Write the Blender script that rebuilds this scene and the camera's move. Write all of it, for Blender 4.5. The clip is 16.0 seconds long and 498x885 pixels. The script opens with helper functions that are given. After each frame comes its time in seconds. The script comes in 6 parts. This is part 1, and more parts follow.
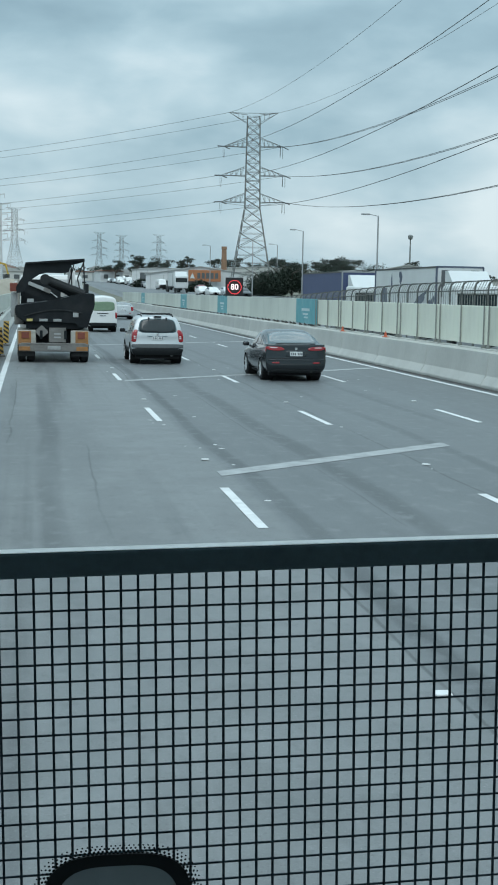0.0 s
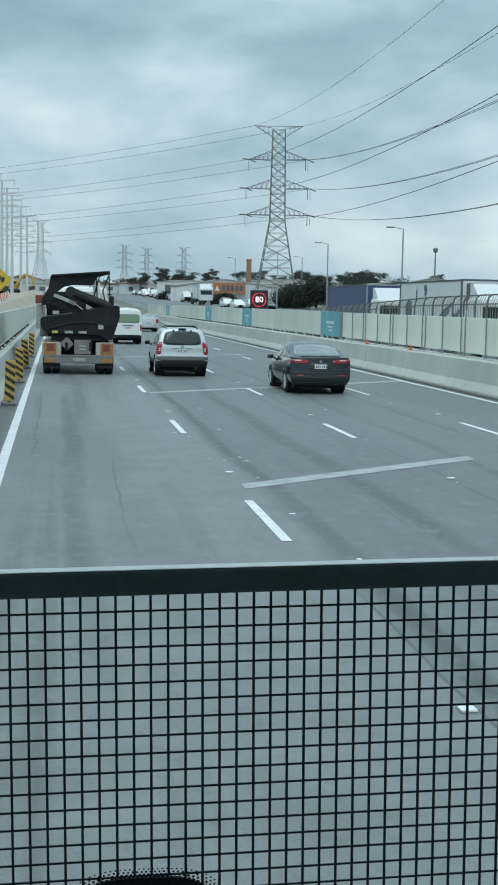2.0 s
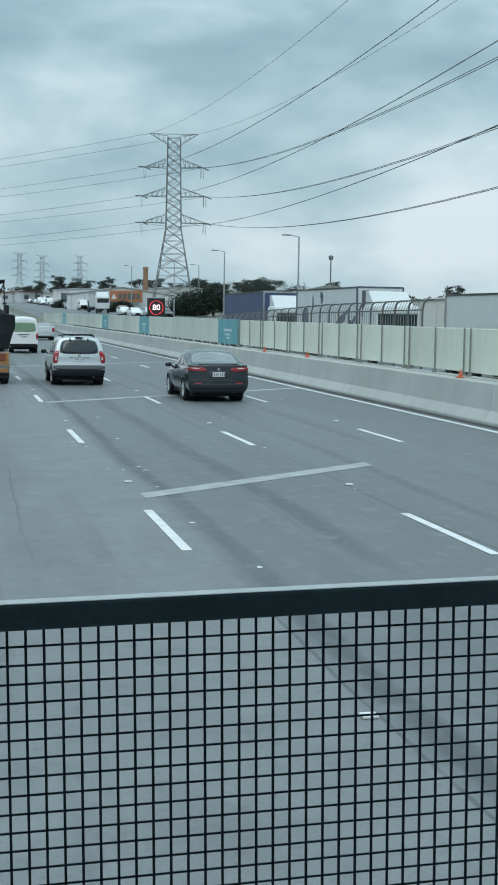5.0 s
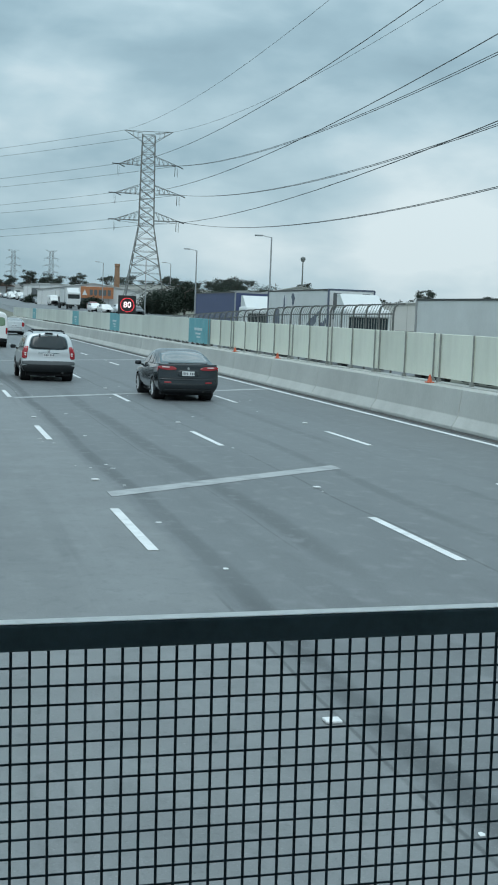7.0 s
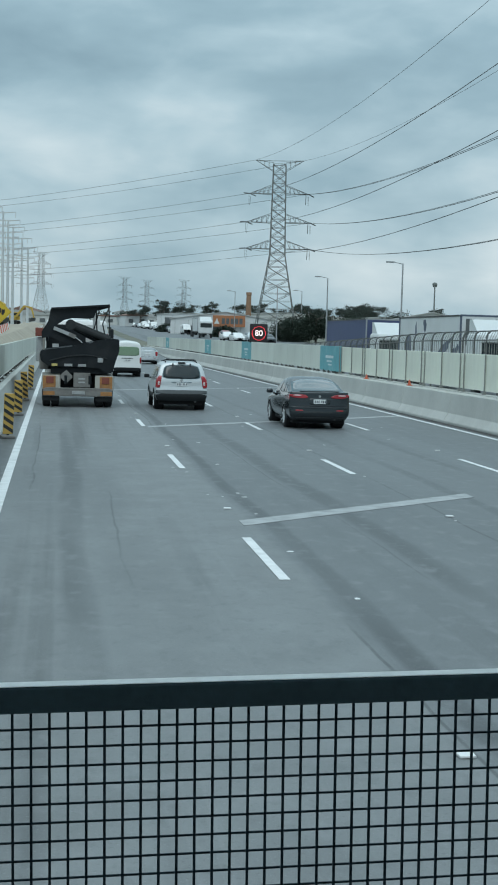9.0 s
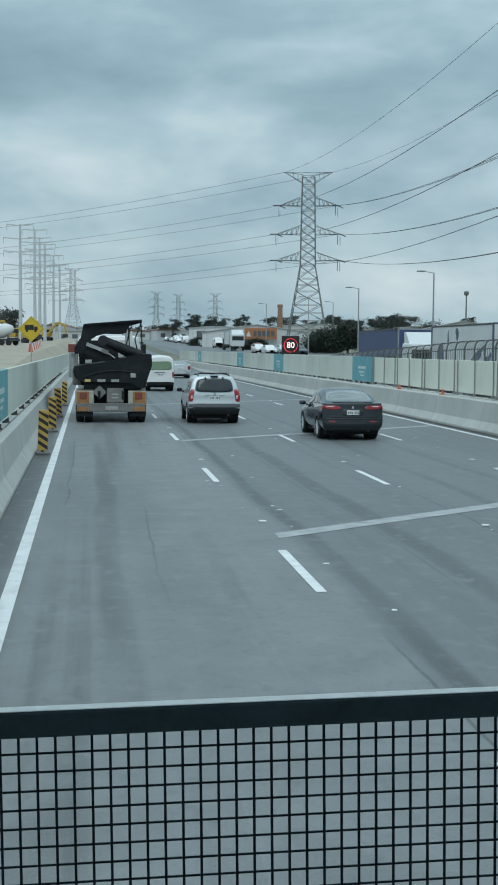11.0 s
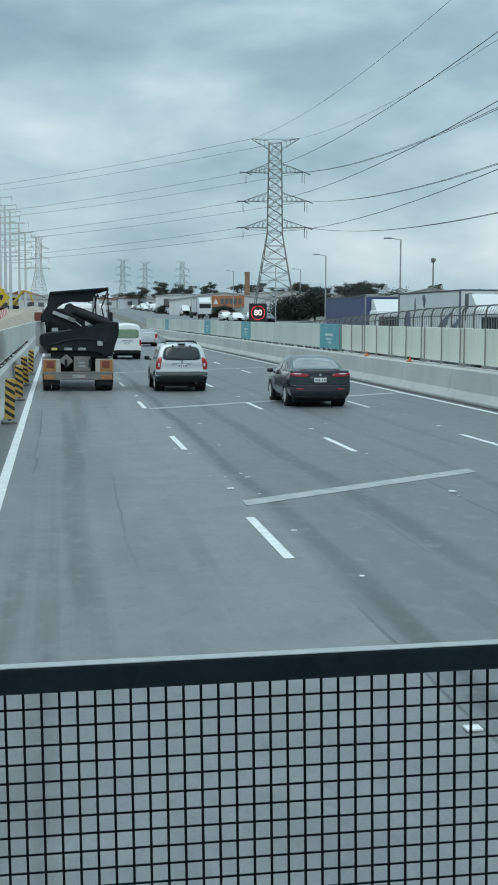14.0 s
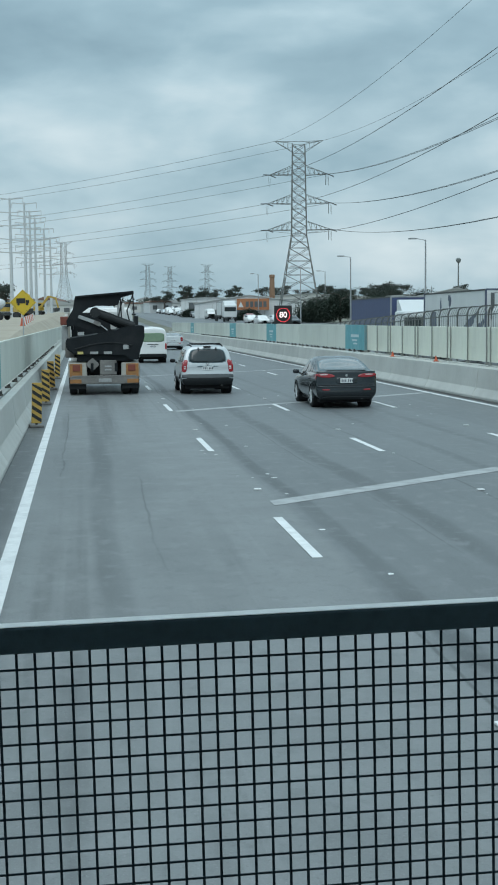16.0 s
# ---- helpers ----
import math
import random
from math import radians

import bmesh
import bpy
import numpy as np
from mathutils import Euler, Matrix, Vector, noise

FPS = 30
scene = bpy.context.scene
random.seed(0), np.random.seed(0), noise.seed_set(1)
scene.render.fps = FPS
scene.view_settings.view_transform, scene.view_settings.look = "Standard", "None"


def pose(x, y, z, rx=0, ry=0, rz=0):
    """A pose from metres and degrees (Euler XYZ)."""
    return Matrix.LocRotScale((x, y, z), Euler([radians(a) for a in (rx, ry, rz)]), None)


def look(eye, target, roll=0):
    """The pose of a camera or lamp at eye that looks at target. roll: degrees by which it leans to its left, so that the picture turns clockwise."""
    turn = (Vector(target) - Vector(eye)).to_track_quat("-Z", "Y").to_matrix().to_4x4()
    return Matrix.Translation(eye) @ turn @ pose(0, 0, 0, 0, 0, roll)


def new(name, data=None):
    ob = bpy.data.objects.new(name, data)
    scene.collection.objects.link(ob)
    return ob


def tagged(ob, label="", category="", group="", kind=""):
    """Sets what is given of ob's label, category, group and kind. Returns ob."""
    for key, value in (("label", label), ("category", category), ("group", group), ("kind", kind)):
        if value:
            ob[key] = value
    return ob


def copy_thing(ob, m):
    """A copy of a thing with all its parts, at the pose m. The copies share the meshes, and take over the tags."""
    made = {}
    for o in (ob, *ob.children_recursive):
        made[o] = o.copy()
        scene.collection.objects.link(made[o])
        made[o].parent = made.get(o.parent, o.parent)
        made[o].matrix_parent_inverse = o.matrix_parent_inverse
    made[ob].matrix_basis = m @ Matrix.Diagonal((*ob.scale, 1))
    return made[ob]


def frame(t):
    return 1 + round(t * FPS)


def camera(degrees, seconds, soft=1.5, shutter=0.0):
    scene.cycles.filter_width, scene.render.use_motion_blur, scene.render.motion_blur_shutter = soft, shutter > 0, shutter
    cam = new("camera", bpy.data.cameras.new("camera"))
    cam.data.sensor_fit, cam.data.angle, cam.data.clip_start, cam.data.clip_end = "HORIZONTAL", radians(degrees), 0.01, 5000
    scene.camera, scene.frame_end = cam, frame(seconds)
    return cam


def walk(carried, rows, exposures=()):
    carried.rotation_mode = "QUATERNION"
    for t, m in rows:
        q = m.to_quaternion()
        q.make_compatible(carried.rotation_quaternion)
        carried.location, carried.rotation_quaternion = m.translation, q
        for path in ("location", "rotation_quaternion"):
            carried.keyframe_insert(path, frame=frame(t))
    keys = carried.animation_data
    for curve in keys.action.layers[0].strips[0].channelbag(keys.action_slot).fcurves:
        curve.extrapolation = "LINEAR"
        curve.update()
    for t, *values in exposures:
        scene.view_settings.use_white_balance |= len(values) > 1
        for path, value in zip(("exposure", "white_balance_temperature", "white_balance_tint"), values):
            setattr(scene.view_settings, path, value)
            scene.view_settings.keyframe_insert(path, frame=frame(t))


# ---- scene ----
# ---- camera and its path: a hand-held view from the front seat, turning inside the cab ----
PATH = [
    (0, -0.0006, -0.0327, 2.5691, -9.353, -6.454, 0.981),
    (0.5, -0.0020, -0.0286, 2.5924, -8.653, -6.555, 0.825),
    (1, 0.0024, -0.0215, 2.5916, -7.679, -6.310, 1.099),
    (1.5, -0.0014, -0.0168, 2.5622, -7.480, -6.056, 0.970),
    (2, -0.0048, -0.0197, 2.5727, -8.303, -5.939, 1.125),
    (2.5, 0.0032, -0.0113, 2.5645, -9.524, -5.956, 0.712),
    (3, 0.0068, -0.0134, 2.5753, -10.671, -5.847, 0.387),
    (3.5, 0.0021, -0.0116, 2.5787, -11.312, -5.939, -0.085),
    (4, 0.0004, -0.0264, 2.5873, -11.458, -5.911, -0.017),
    (6.5, 0.0057, 0.0856, 2.5754, -14.358, -4.994, 1.953),
    (7, 0.0012, 0.0454, 2.5954, -14.066, -5.511, 2.250),
    (7.5, -0.0011, 0.0267, 2.5989, -12.931, -5.871, 2.087),
    (8, 0.0052, 0.0269, 2.6006, -11.461, -5.645, 1.942),
    (8.5, 0.0019, 0.0245, 2.6098, -9.830, -5.134, 1.785),
    (9, 0.0017, 0.0202, 2.6267, -8.327, -4.535, 1.544),
    (9.5, 0.0028, 0.0198, 2.6345, -7.103, -3.823, 1.002),
    (10, -0.0023, 0.0112, 2.6360, -6.542, -3.453, 0.633),
    (12.5, 0.0034, 0.0167, 2.6167, -7.868, -5.490, 0.485),
    (13, 0.0042, 0.0321, 2.5915, -8.250, -5.660, 1.150),
    (13.5, 0.0034, 0.0088, 2.6136, -8.410, -5.800, 0.455),
    (14, 0.0008, -0.0046, 2.6308, -8.257, -5.407, 0.230),
    (14.5, 0.0065, -0.0056, 2.6184, -8.002, -4.837, -0.179),
    (15, -0.0036, -0.0094, 2.6290, -7.658, -4.759, 0.131),
    (15.5, -0.0024, -0.0034, 2.6218, -7.280, -4.997, -0.524),
    (16, -0.0004, 0.0092, 2.5909, -7.106, -5.278, -0.504),
]
cam = camera(21.25, 16.0, soft=1.9)
walk(cam, [(t, pose(x, y, z, 90 + pitch, 0, yaw) @ pose(0, 0, 0, 0, 0, lean)) for t, x, y, z, yaw, pitch, lean in PATH],
     exposures=[(0.0, 0.06), (4.0, 0.03), (7.5, 0.0), (9.0, -0.10), (10.0, -0.17), (12.5, -0.06), (14.0, -0.02), (16.0, -0.03)])

# ---- world: an overcast sky with layered cloud, and a wide soft sun behind it ----
SUN_ELEV, SUN_ROT = radians(52), radians(200)
world = bpy.data.worlds.new("world")
scene.world = world
world.use_nodes = True
wn, wl = world.node_tree.nodes, world.node_tree.links
wn.clear()


def wnode(kind, **values):
    n = wn.new(kind)
    for k, v in values.items():
        n.inputs[k].default_value = v
    return n


def wmath(op, a, b=None, c=None):
    n = wn.new("ShaderNodeMath")
    n.operation = op
    for i, v in enumerate((a, b, c)):
        if v is None:
            continue
        if isinstance(v, (int, float)):
            n.inputs[i].default_value = v
        else:
            wl.new(v, n.inputs[i])
    return n.outputs[0]


def wramp(value, stops):
    n = wn.new("ShaderNodeValToRGB")
    e = n.color_ramp.elements
    while len(e) < len(stops):
        e.new(0.5)
    for k, (p, c) in zip(e, stops):
        k.position, k.color = p, (*c, 1) if len(c) == 3 else c
    wl.new(value, n.inputs[0])
    return n.outputs[0]


coord = wn.new("ShaderNodeTexCoord")
sep = wn.new("ShaderNodeSeparateXYZ")
wl.new(coord.outputs["Generated"], sep.inputs[0])
up = wmath("MAXIMUM", sep.outputs[2], 0.0)
plane = wn.new("ShaderNodeCombineXYZ")
wl.new(sep.outputs[0], plane.inputs[0])
wl.new(sep.outputs[1], plane.inputs[1])
wl.new(wmath("MULTIPLY", sep.outputs[2], 2.4), plane.inputs[2])
big = wnode("ShaderNodeTexNoise", Scale=3.9, Detail=4.0, Roughness=0.48, Distortion=0.35)
fine = wnode("ShaderNodeTexNoise", Scale=13.0, Detail=6.0, Roughness=0.55, Distortion=0.3)
wl.new(plane.outputs[0], big.inputs["Vector"])
wl.new(plane.outputs[0], fine.inputs["Vector"])
cloud = wmath("ADD", wmath("MULTIPLY", big.outputs["Fac"], 0.80), wmath("MULTIPLY", fine.outputs["Fac"], 0.20))
# the deck's own layers by height: pale haze, a bright gap, a dark shelf, then lighter broken cloud
layer = wramp(wmath("MULTIPLY", up, 2.0), [
    (0.0, (0.56, 0.56, 0.56)), (0.045, (0.61, 0.61, 0.61)), (0.10, (0.69, 0.69, 0.69)), (0.15, (0.67, 0.67, 0.67)), (0.21, (0.52, 0.52, 0.52)),
    (0.34, (0.47, 0.47, 0.47)), (0.60, (0.51, 0.51, 0.51)), (1.0, (0.57, 0.57, 0.57))])
mixv = wmath("ADD", wmath("MULTIPLY", wmath("SUBTRACT", cloud, 0.5), 1.28), layer)
tint = wramp(mixv, [(0.26, (0.226, 0.355, 0.430)), (0.46, (0.336, 0.498, 0.580)), (0.58, (0.468, 0.638, 0.715)), (0.76, (0.72, 0.85, 0.895))])
sky = wn.new("ShaderNodeTexSky")
sky.sky_type = "NISHITA"
sky.sun_disc = False
sky.sun_elevation, sky.sun_rotation = SUN_ELEV, SUN_ROT
sky.air_density, sky.dust_density = 1.0, 3.0
back_sky = wnode("ShaderNodeBackground", Strength=0.05)
wl.new(sky.outputs[0], back_sky.inputs[0])
back_cloud = wn.new("ShaderNodeBackground")
wl.new(tint, back_cloud.inputs[0])
# an overcast sky is about three times as bright overhead as along the horizon
wl.new(wmath("ADD", 1.0, wmath("MULTIPLY", wmath("POWER", up, 1.6), 1.5)), back_cloud.inputs[1])
add = wn.new("ShaderNodeMixShader")
add.inputs[0].default_value = 0.9
wl.new(back_sky.outputs[0], add.inputs[1])
wl.new(back_cloud.outputs[0], add.inputs[2])
wout = wn.new("ShaderNodeOutputWorld")
wl.new(add.outputs[0], wout.inputs[0])

sun = new("sun", bpy.data.lights.new("sun", "SUN"))
sun.data.energy, sun.data.angle, sun.data.color = 0.9, radians(40), (0.96, 1.0, 1.0)
sun.matrix_world = look((0, 0, 60), (60 * math.sin(SUN_ROT) / math.tan(SUN_ELEV) * -1, -60 * math.cos(SUN_ROT) / math.tan(SUN_ELEV), 0))


# ---- materials ----
def material(name, base, rough=0.7, metal=0.0, vary=0.12, scale=6.0, grain=60.0, bump=0.1, dirt=None, dirt_amount=0.4,
             clear=0.0, per_object=0.0, stretch=(1, 1, 1), spec=0.5):
    """A surface with variation at two scales; dirt is a second colour laid over in worn patches."""
    m = bpy.data.materials.new(name)
    m.use_nodes = True
    nt = m.node_tree
    n, l = nt.nodes, nt.links
    p = n["Principled BSDF"]
    p.inputs["Roughness"].default_value, p.inputs["Metallic"].default_value = rough, metal
    p.inputs["Specular IOR Level"].default_value = spec
    p.inputs["Coat Weight"].default_value, p.inputs["Coat Roughness"].default_value = clear, 0.08
    co = n.new("ShaderNodeTexCoord")
    mp = n.new("ShaderNodeMapping")
    mp.inputs["Scale"].default_value = stretch
    l.new(co.outputs["Object"], mp.inputs[0])
    a, b = n.new("ShaderNodeTexNoise"), n.new("ShaderNodeTexNoise")
    a.inputs["Scale"].default_value, a.inputs["Detail"].default_value = scale, 4
    b.inputs["Scale"].default_value, b.inputs["Detail"].default_value = grain, 3
    for k in (a, b):
        l.new(mp.outputs[0], k.inputs["Vector"])
    s = n.new("ShaderNodeMath")
    s.operation = "MULTIPLY_ADD"
    l.new(a.outputs["Fac"], s.inputs[0])
    s.inputs[1].default_value = 0.65
    h = n.new("ShaderNodeMath")
    h.operation = "MULTIPLY"
    l.new(b.outputs["Fac"], h.inputs[0])
    h.inputs[1].default_value = 0.35
    l.new(h.outputs[0], s.inputs[2])
    r = n.new("ShaderNodeValToRGB")
    e = r.color_ramp.elements
    e[0].position, e[1].position = 0.3, 0.7
    e[0].color = (*[max(0, c * (1 - vary)) for c in base], 1)
    e[1].color = (*[min(1, c * (1 + vary)) for c in base], 1)
    l.new(s.outputs[0], r.inputs[0])
    colour = r.outputs[0]
    if dirt:
        d = n.new("ShaderNodeTexNoise")
        d.inputs["Scale"].default_value, d.inputs["Detail"].default_value, d.inputs["Roughness"].default_value = scale * 0.45, 7, 0.65
        l.new(mp.outputs[0], d.inputs["Vector"])
        dr = n.new("ShaderNodeValToRGB")
        dr.color_ramp.elements[0].position, dr.color_ramp.elements[1].position = 0.48, 0.72
        dr.color_ramp.elements[1].color = (dirt_amount,) * 3 + (1,)
        l.new(d.outputs["Fac"], dr.inputs[0])
        mx = n.new("ShaderNodeMix")
        mx.data_type = "RGBA"
        l.new(dr.outputs[0], mx.inputs[0])
        l.new(colour, mx.inputs[6])
        mx.inputs[7].default_value = (*dirt, 1)
        colour = mx.outputs[2]
    if per_object:
        oi = n.new("ShaderNodeObjectInfo")
        hsv = n.new("ShaderNodeHueSaturation")
        vr = n.new("ShaderNodeMapRange")
        vr.inputs[3].default_value, vr.inputs[4].default_value = 1 - per_object, 1 + per_object
        l.new(oi.outputs["Random"], vr.inputs[0])
        l.new(vr.outputs[0], hsv.inputs["Value"])
        l.new(colour, hsv.inputs["Color"])
        colour = hsv.outputs[0]
    l.new(colour, p.inputs["Base Color"])
    if bump:
        bp = n.new("ShaderNodeBump")
        bp.inputs["Strength"].default_value, bp.inputs["Distance"].default_value = bump, 0.01
        l.new(s.outputs[0], bp.inputs["Height"])
        l.new(bp.outputs[0], p.inputs["Normal"])
    return m


def glowing(name, colour, strength):
    m = material(name, colour, 0.4, vary=0.03, bump=0)
    p = m.node_tree.nodes["Principled BSDF"]
    p.inputs["Emission Color"].default_value = (*colour, 1)
    p.inputs["Emission Strength"].default_value = strength
    return m


def asphalt_material():
    """Worn grey asphalt: aggregate, wheel paths polished along the lanes, dark sealed seams and broad patches."""
    m = material("asphalt", (0.167, 0.177, 0.180), 0.54, vary=0.18, scale=1.2, grain=90, bump=0.25)
    nt = m.node_tree
    n, l = nt.nodes, nt.links
    p = n["Principled BSDF"]
    base = p.inputs["Base Color"].links[0].from_socket
    co = n.new("ShaderNodeTexCoord")

    def streak(scale, lo, hi, colour, amount, under, seed):
        mp = n.new("ShaderNodeMapping")
        mp.inputs["Scale"].default_value = scale
        mp.inputs["Location"].default_value = seed
        l.new(co.outputs["Object"], mp.inputs[0])
        t = n.new("ShaderNodeTexNoise")
        t.inputs["Scale"].default_value, t.inputs["Detail"].default_value, t.inputs["Roughness"].default_value = 1.0, 4, 0.55
        l.new(mp.outputs[0], t.inputs["Vector"])
        r = n.new("ShaderNodeValToRGB")
        r.color_ramp.elements[0].position, r.color_ramp.elements[1].position = lo, hi
        r.color_ramp.elements[1].color = (amount,) * 3 + (1,)
        l.new(t.outputs["Fac"], r.inputs[0])
        x = n.new("ShaderNodeMix")
        x.data_type = "RGBA"
        l.new(r.outputs[0], x.inputs[0])
        l.new(under, x.inputs[6])
        x.inputs[7].default_value = (*colour, 1)
        return x.outputs[2]

    c = streak((1.1, 0.018, 1), 0.52, 0.70, (0.19, 0.204, 0.209), 0.75, base, (3, 1, 0))
    c = streak((1.9, 0.035, 1), 0.56, 0.72, (0.058, 0.062, 0.064), 0.6, c, (7.3, 2, 0))
    c = streak((0.22, 0.05, 1), 0.52, 0.60, (0.115, 0.123, 0.127), 0.55, c, (1, 4.4, 0))
    c = streak((6.0, 0.10, 1), 0.63, 0.72, (0.22, 0.23, 0.235), 0.35, c, (2, 9, 0))

    # lanes right of the first line were paved later and are darker; ragged sealed seams and rubber run along them
    xyz = n.new("ShaderNodeSeparateXYZ")
    l.new(co.outputs["Object"], xyz.inputs[0])
    wob = n.new("ShaderNodeTexNoise")
    wm = n.new("ShaderNodeMapping")
    wm.inputs["Scale"].default_value = (0.3, 0.09, 1)
    l.new(co.outputs["Object"], wm.inputs[0])
    l.new(wm.outputs[0], wob.inputs["Vector"])
    wob.inputs["Scale"].default_value, wob.inputs["Detail"].default_value = 1.0, 5

    def calc(op, a, b):
        k = n.new("ShaderNodeMath")
        k.operation = op
        for i, v in enumerate((a, b)):
            if isinstance(v, (int, float)):
                k.inputs[i].default_value = v
            else:
                l.new(v, k.inputs[i])
        return k.outputs[0]

    xw = calc("ADD", xyz.outputs[0], calc("MULTIPLY", calc("SUBTRACT", wob.outputs["Fac"], 0.5), 0.7))

    def ramp(value, stops):
        r = n.new("ShaderNodeValToRGB")
        e = r.color_ramp.elements
        while len(e) < len(stops):
            e.new(0.5)
        for k, (q, v) in zip(e, stops):
            k.position, k.color = q, (v, v, v, 1)
        l.new(value, r.inputs[0])
        return r.outputs[0]

    def over(under, fac, colour):
        x = n.new("ShaderNodeMix")
        x.data_type = "RGBA"
        l.new(fac, x.inputs[0])
        l.new(under, x.inputs[6])
        x.inputs[7].default_value = (*colour, 1)
        return x.outputs[2]

    c = over(c, ramp(calc("MULTIPLY", xw, 0.1), [(0.0, 0.0), (0.268, 0.0), (0.278, 0.58), (1.0, 0.58)]), (0.100, 0.111, 0.117))
    patchy = n.new("ShaderNodeTexNoise")
    pm = n.new("ShaderNodeMapping")
    pm.inputs["Scale"].default_value = (0.5, 0.055, 1)
    l.new(co.outputs["Object"], pm.inputs[0])
    l.new(pm.outputs[0], patchy.inputs["Vector"])
    patchy.inputs["Scale"].default_value, patchy.inputs["Detail"].default_value = 1.0, 3
    for x0, half, amount, lo in ((2.98, 0.13, 0.80, 0.34), (4.35, 0.20, 0.65, 0.40), (0.28, 0.17, 0.62, 0.44), (-1.3, 0.33, 0.75, 0.2), (12.4, 0.3, 0.7, 0.2), (1.55, 0.13, 0.65, 0.50), (6.9, 0.13, 0.45, 0.44), (8.25, 0.12, 0.45, 0.44), (-0.5, 0.1, 0.6, 0.47)):
        away = calc("ABSOLUTE", calc("SUBTRACT", xw, x0), 0.0)
        strip = ramp(away, [(0.0, 1.0), (half * 0.7, 0.85), (half * 1.25, 0.0)])
        some = ramp(patchy.outputs["Fac"], [(0.0, 0.0), (lo, 0.0), (lo + 0.12, amount), (1.0, amount)])
        c = over(c, calc("MULTIPLY", strip, some), (0.05, 0.056, 0.059))
    # hairline cracks along the lanes, sealed in places
    for x0, half, amount, lo in ((0.86, 0.014, 0.5, 0.50), (-0.42, 0.016, 0.7, 0.45), (2.72, 0.018, 0.7, 0.44), (5.95, 0.02, 0.7, 0.40), (4.05, 0.015, 0.6, 0.5)):
        away = calc("ABSOLUTE", calc("SUBTRACT", xw, x0), 0.0)
        strip = ramp(away, [(0.0, 1.0), (half * 0.6, 0.9), (half * 1.4, 0.0)])
        some = ramp(patchy.outputs["Fac"], [(0.0, 0.0), (lo, 0.0), (lo + 0.06, amount), (1.0, amount)])
        c = over(c, calc("MULTIPLY", strip, some), (0.035, 0.04, 0.042))
    # pale and dark stones of the aggregate
    c = streak((55, 55, 1), 0.60, 0.68, (0.30, 0.31, 0.31), 0.45, c, (0, 0, 0))
    c = streak((34, 34, 1), 0.58, 0.70, (0.07, 0.075, 0.078), 0.4, c, (5, 3, 0))
    c = streak((3.6, 2.4, 1), 0.54, 0.72, (0.215, 0.225, 0.23), 0.5, c, (5, 3, 0))
    c = streak((7.0, 4.5, 1), 0.55, 0.70, (0.10, 0.108, 0.112), 0.4, c, (1, 8, 0))
    l.new(c, p.inputs["Base Color"])
    return m


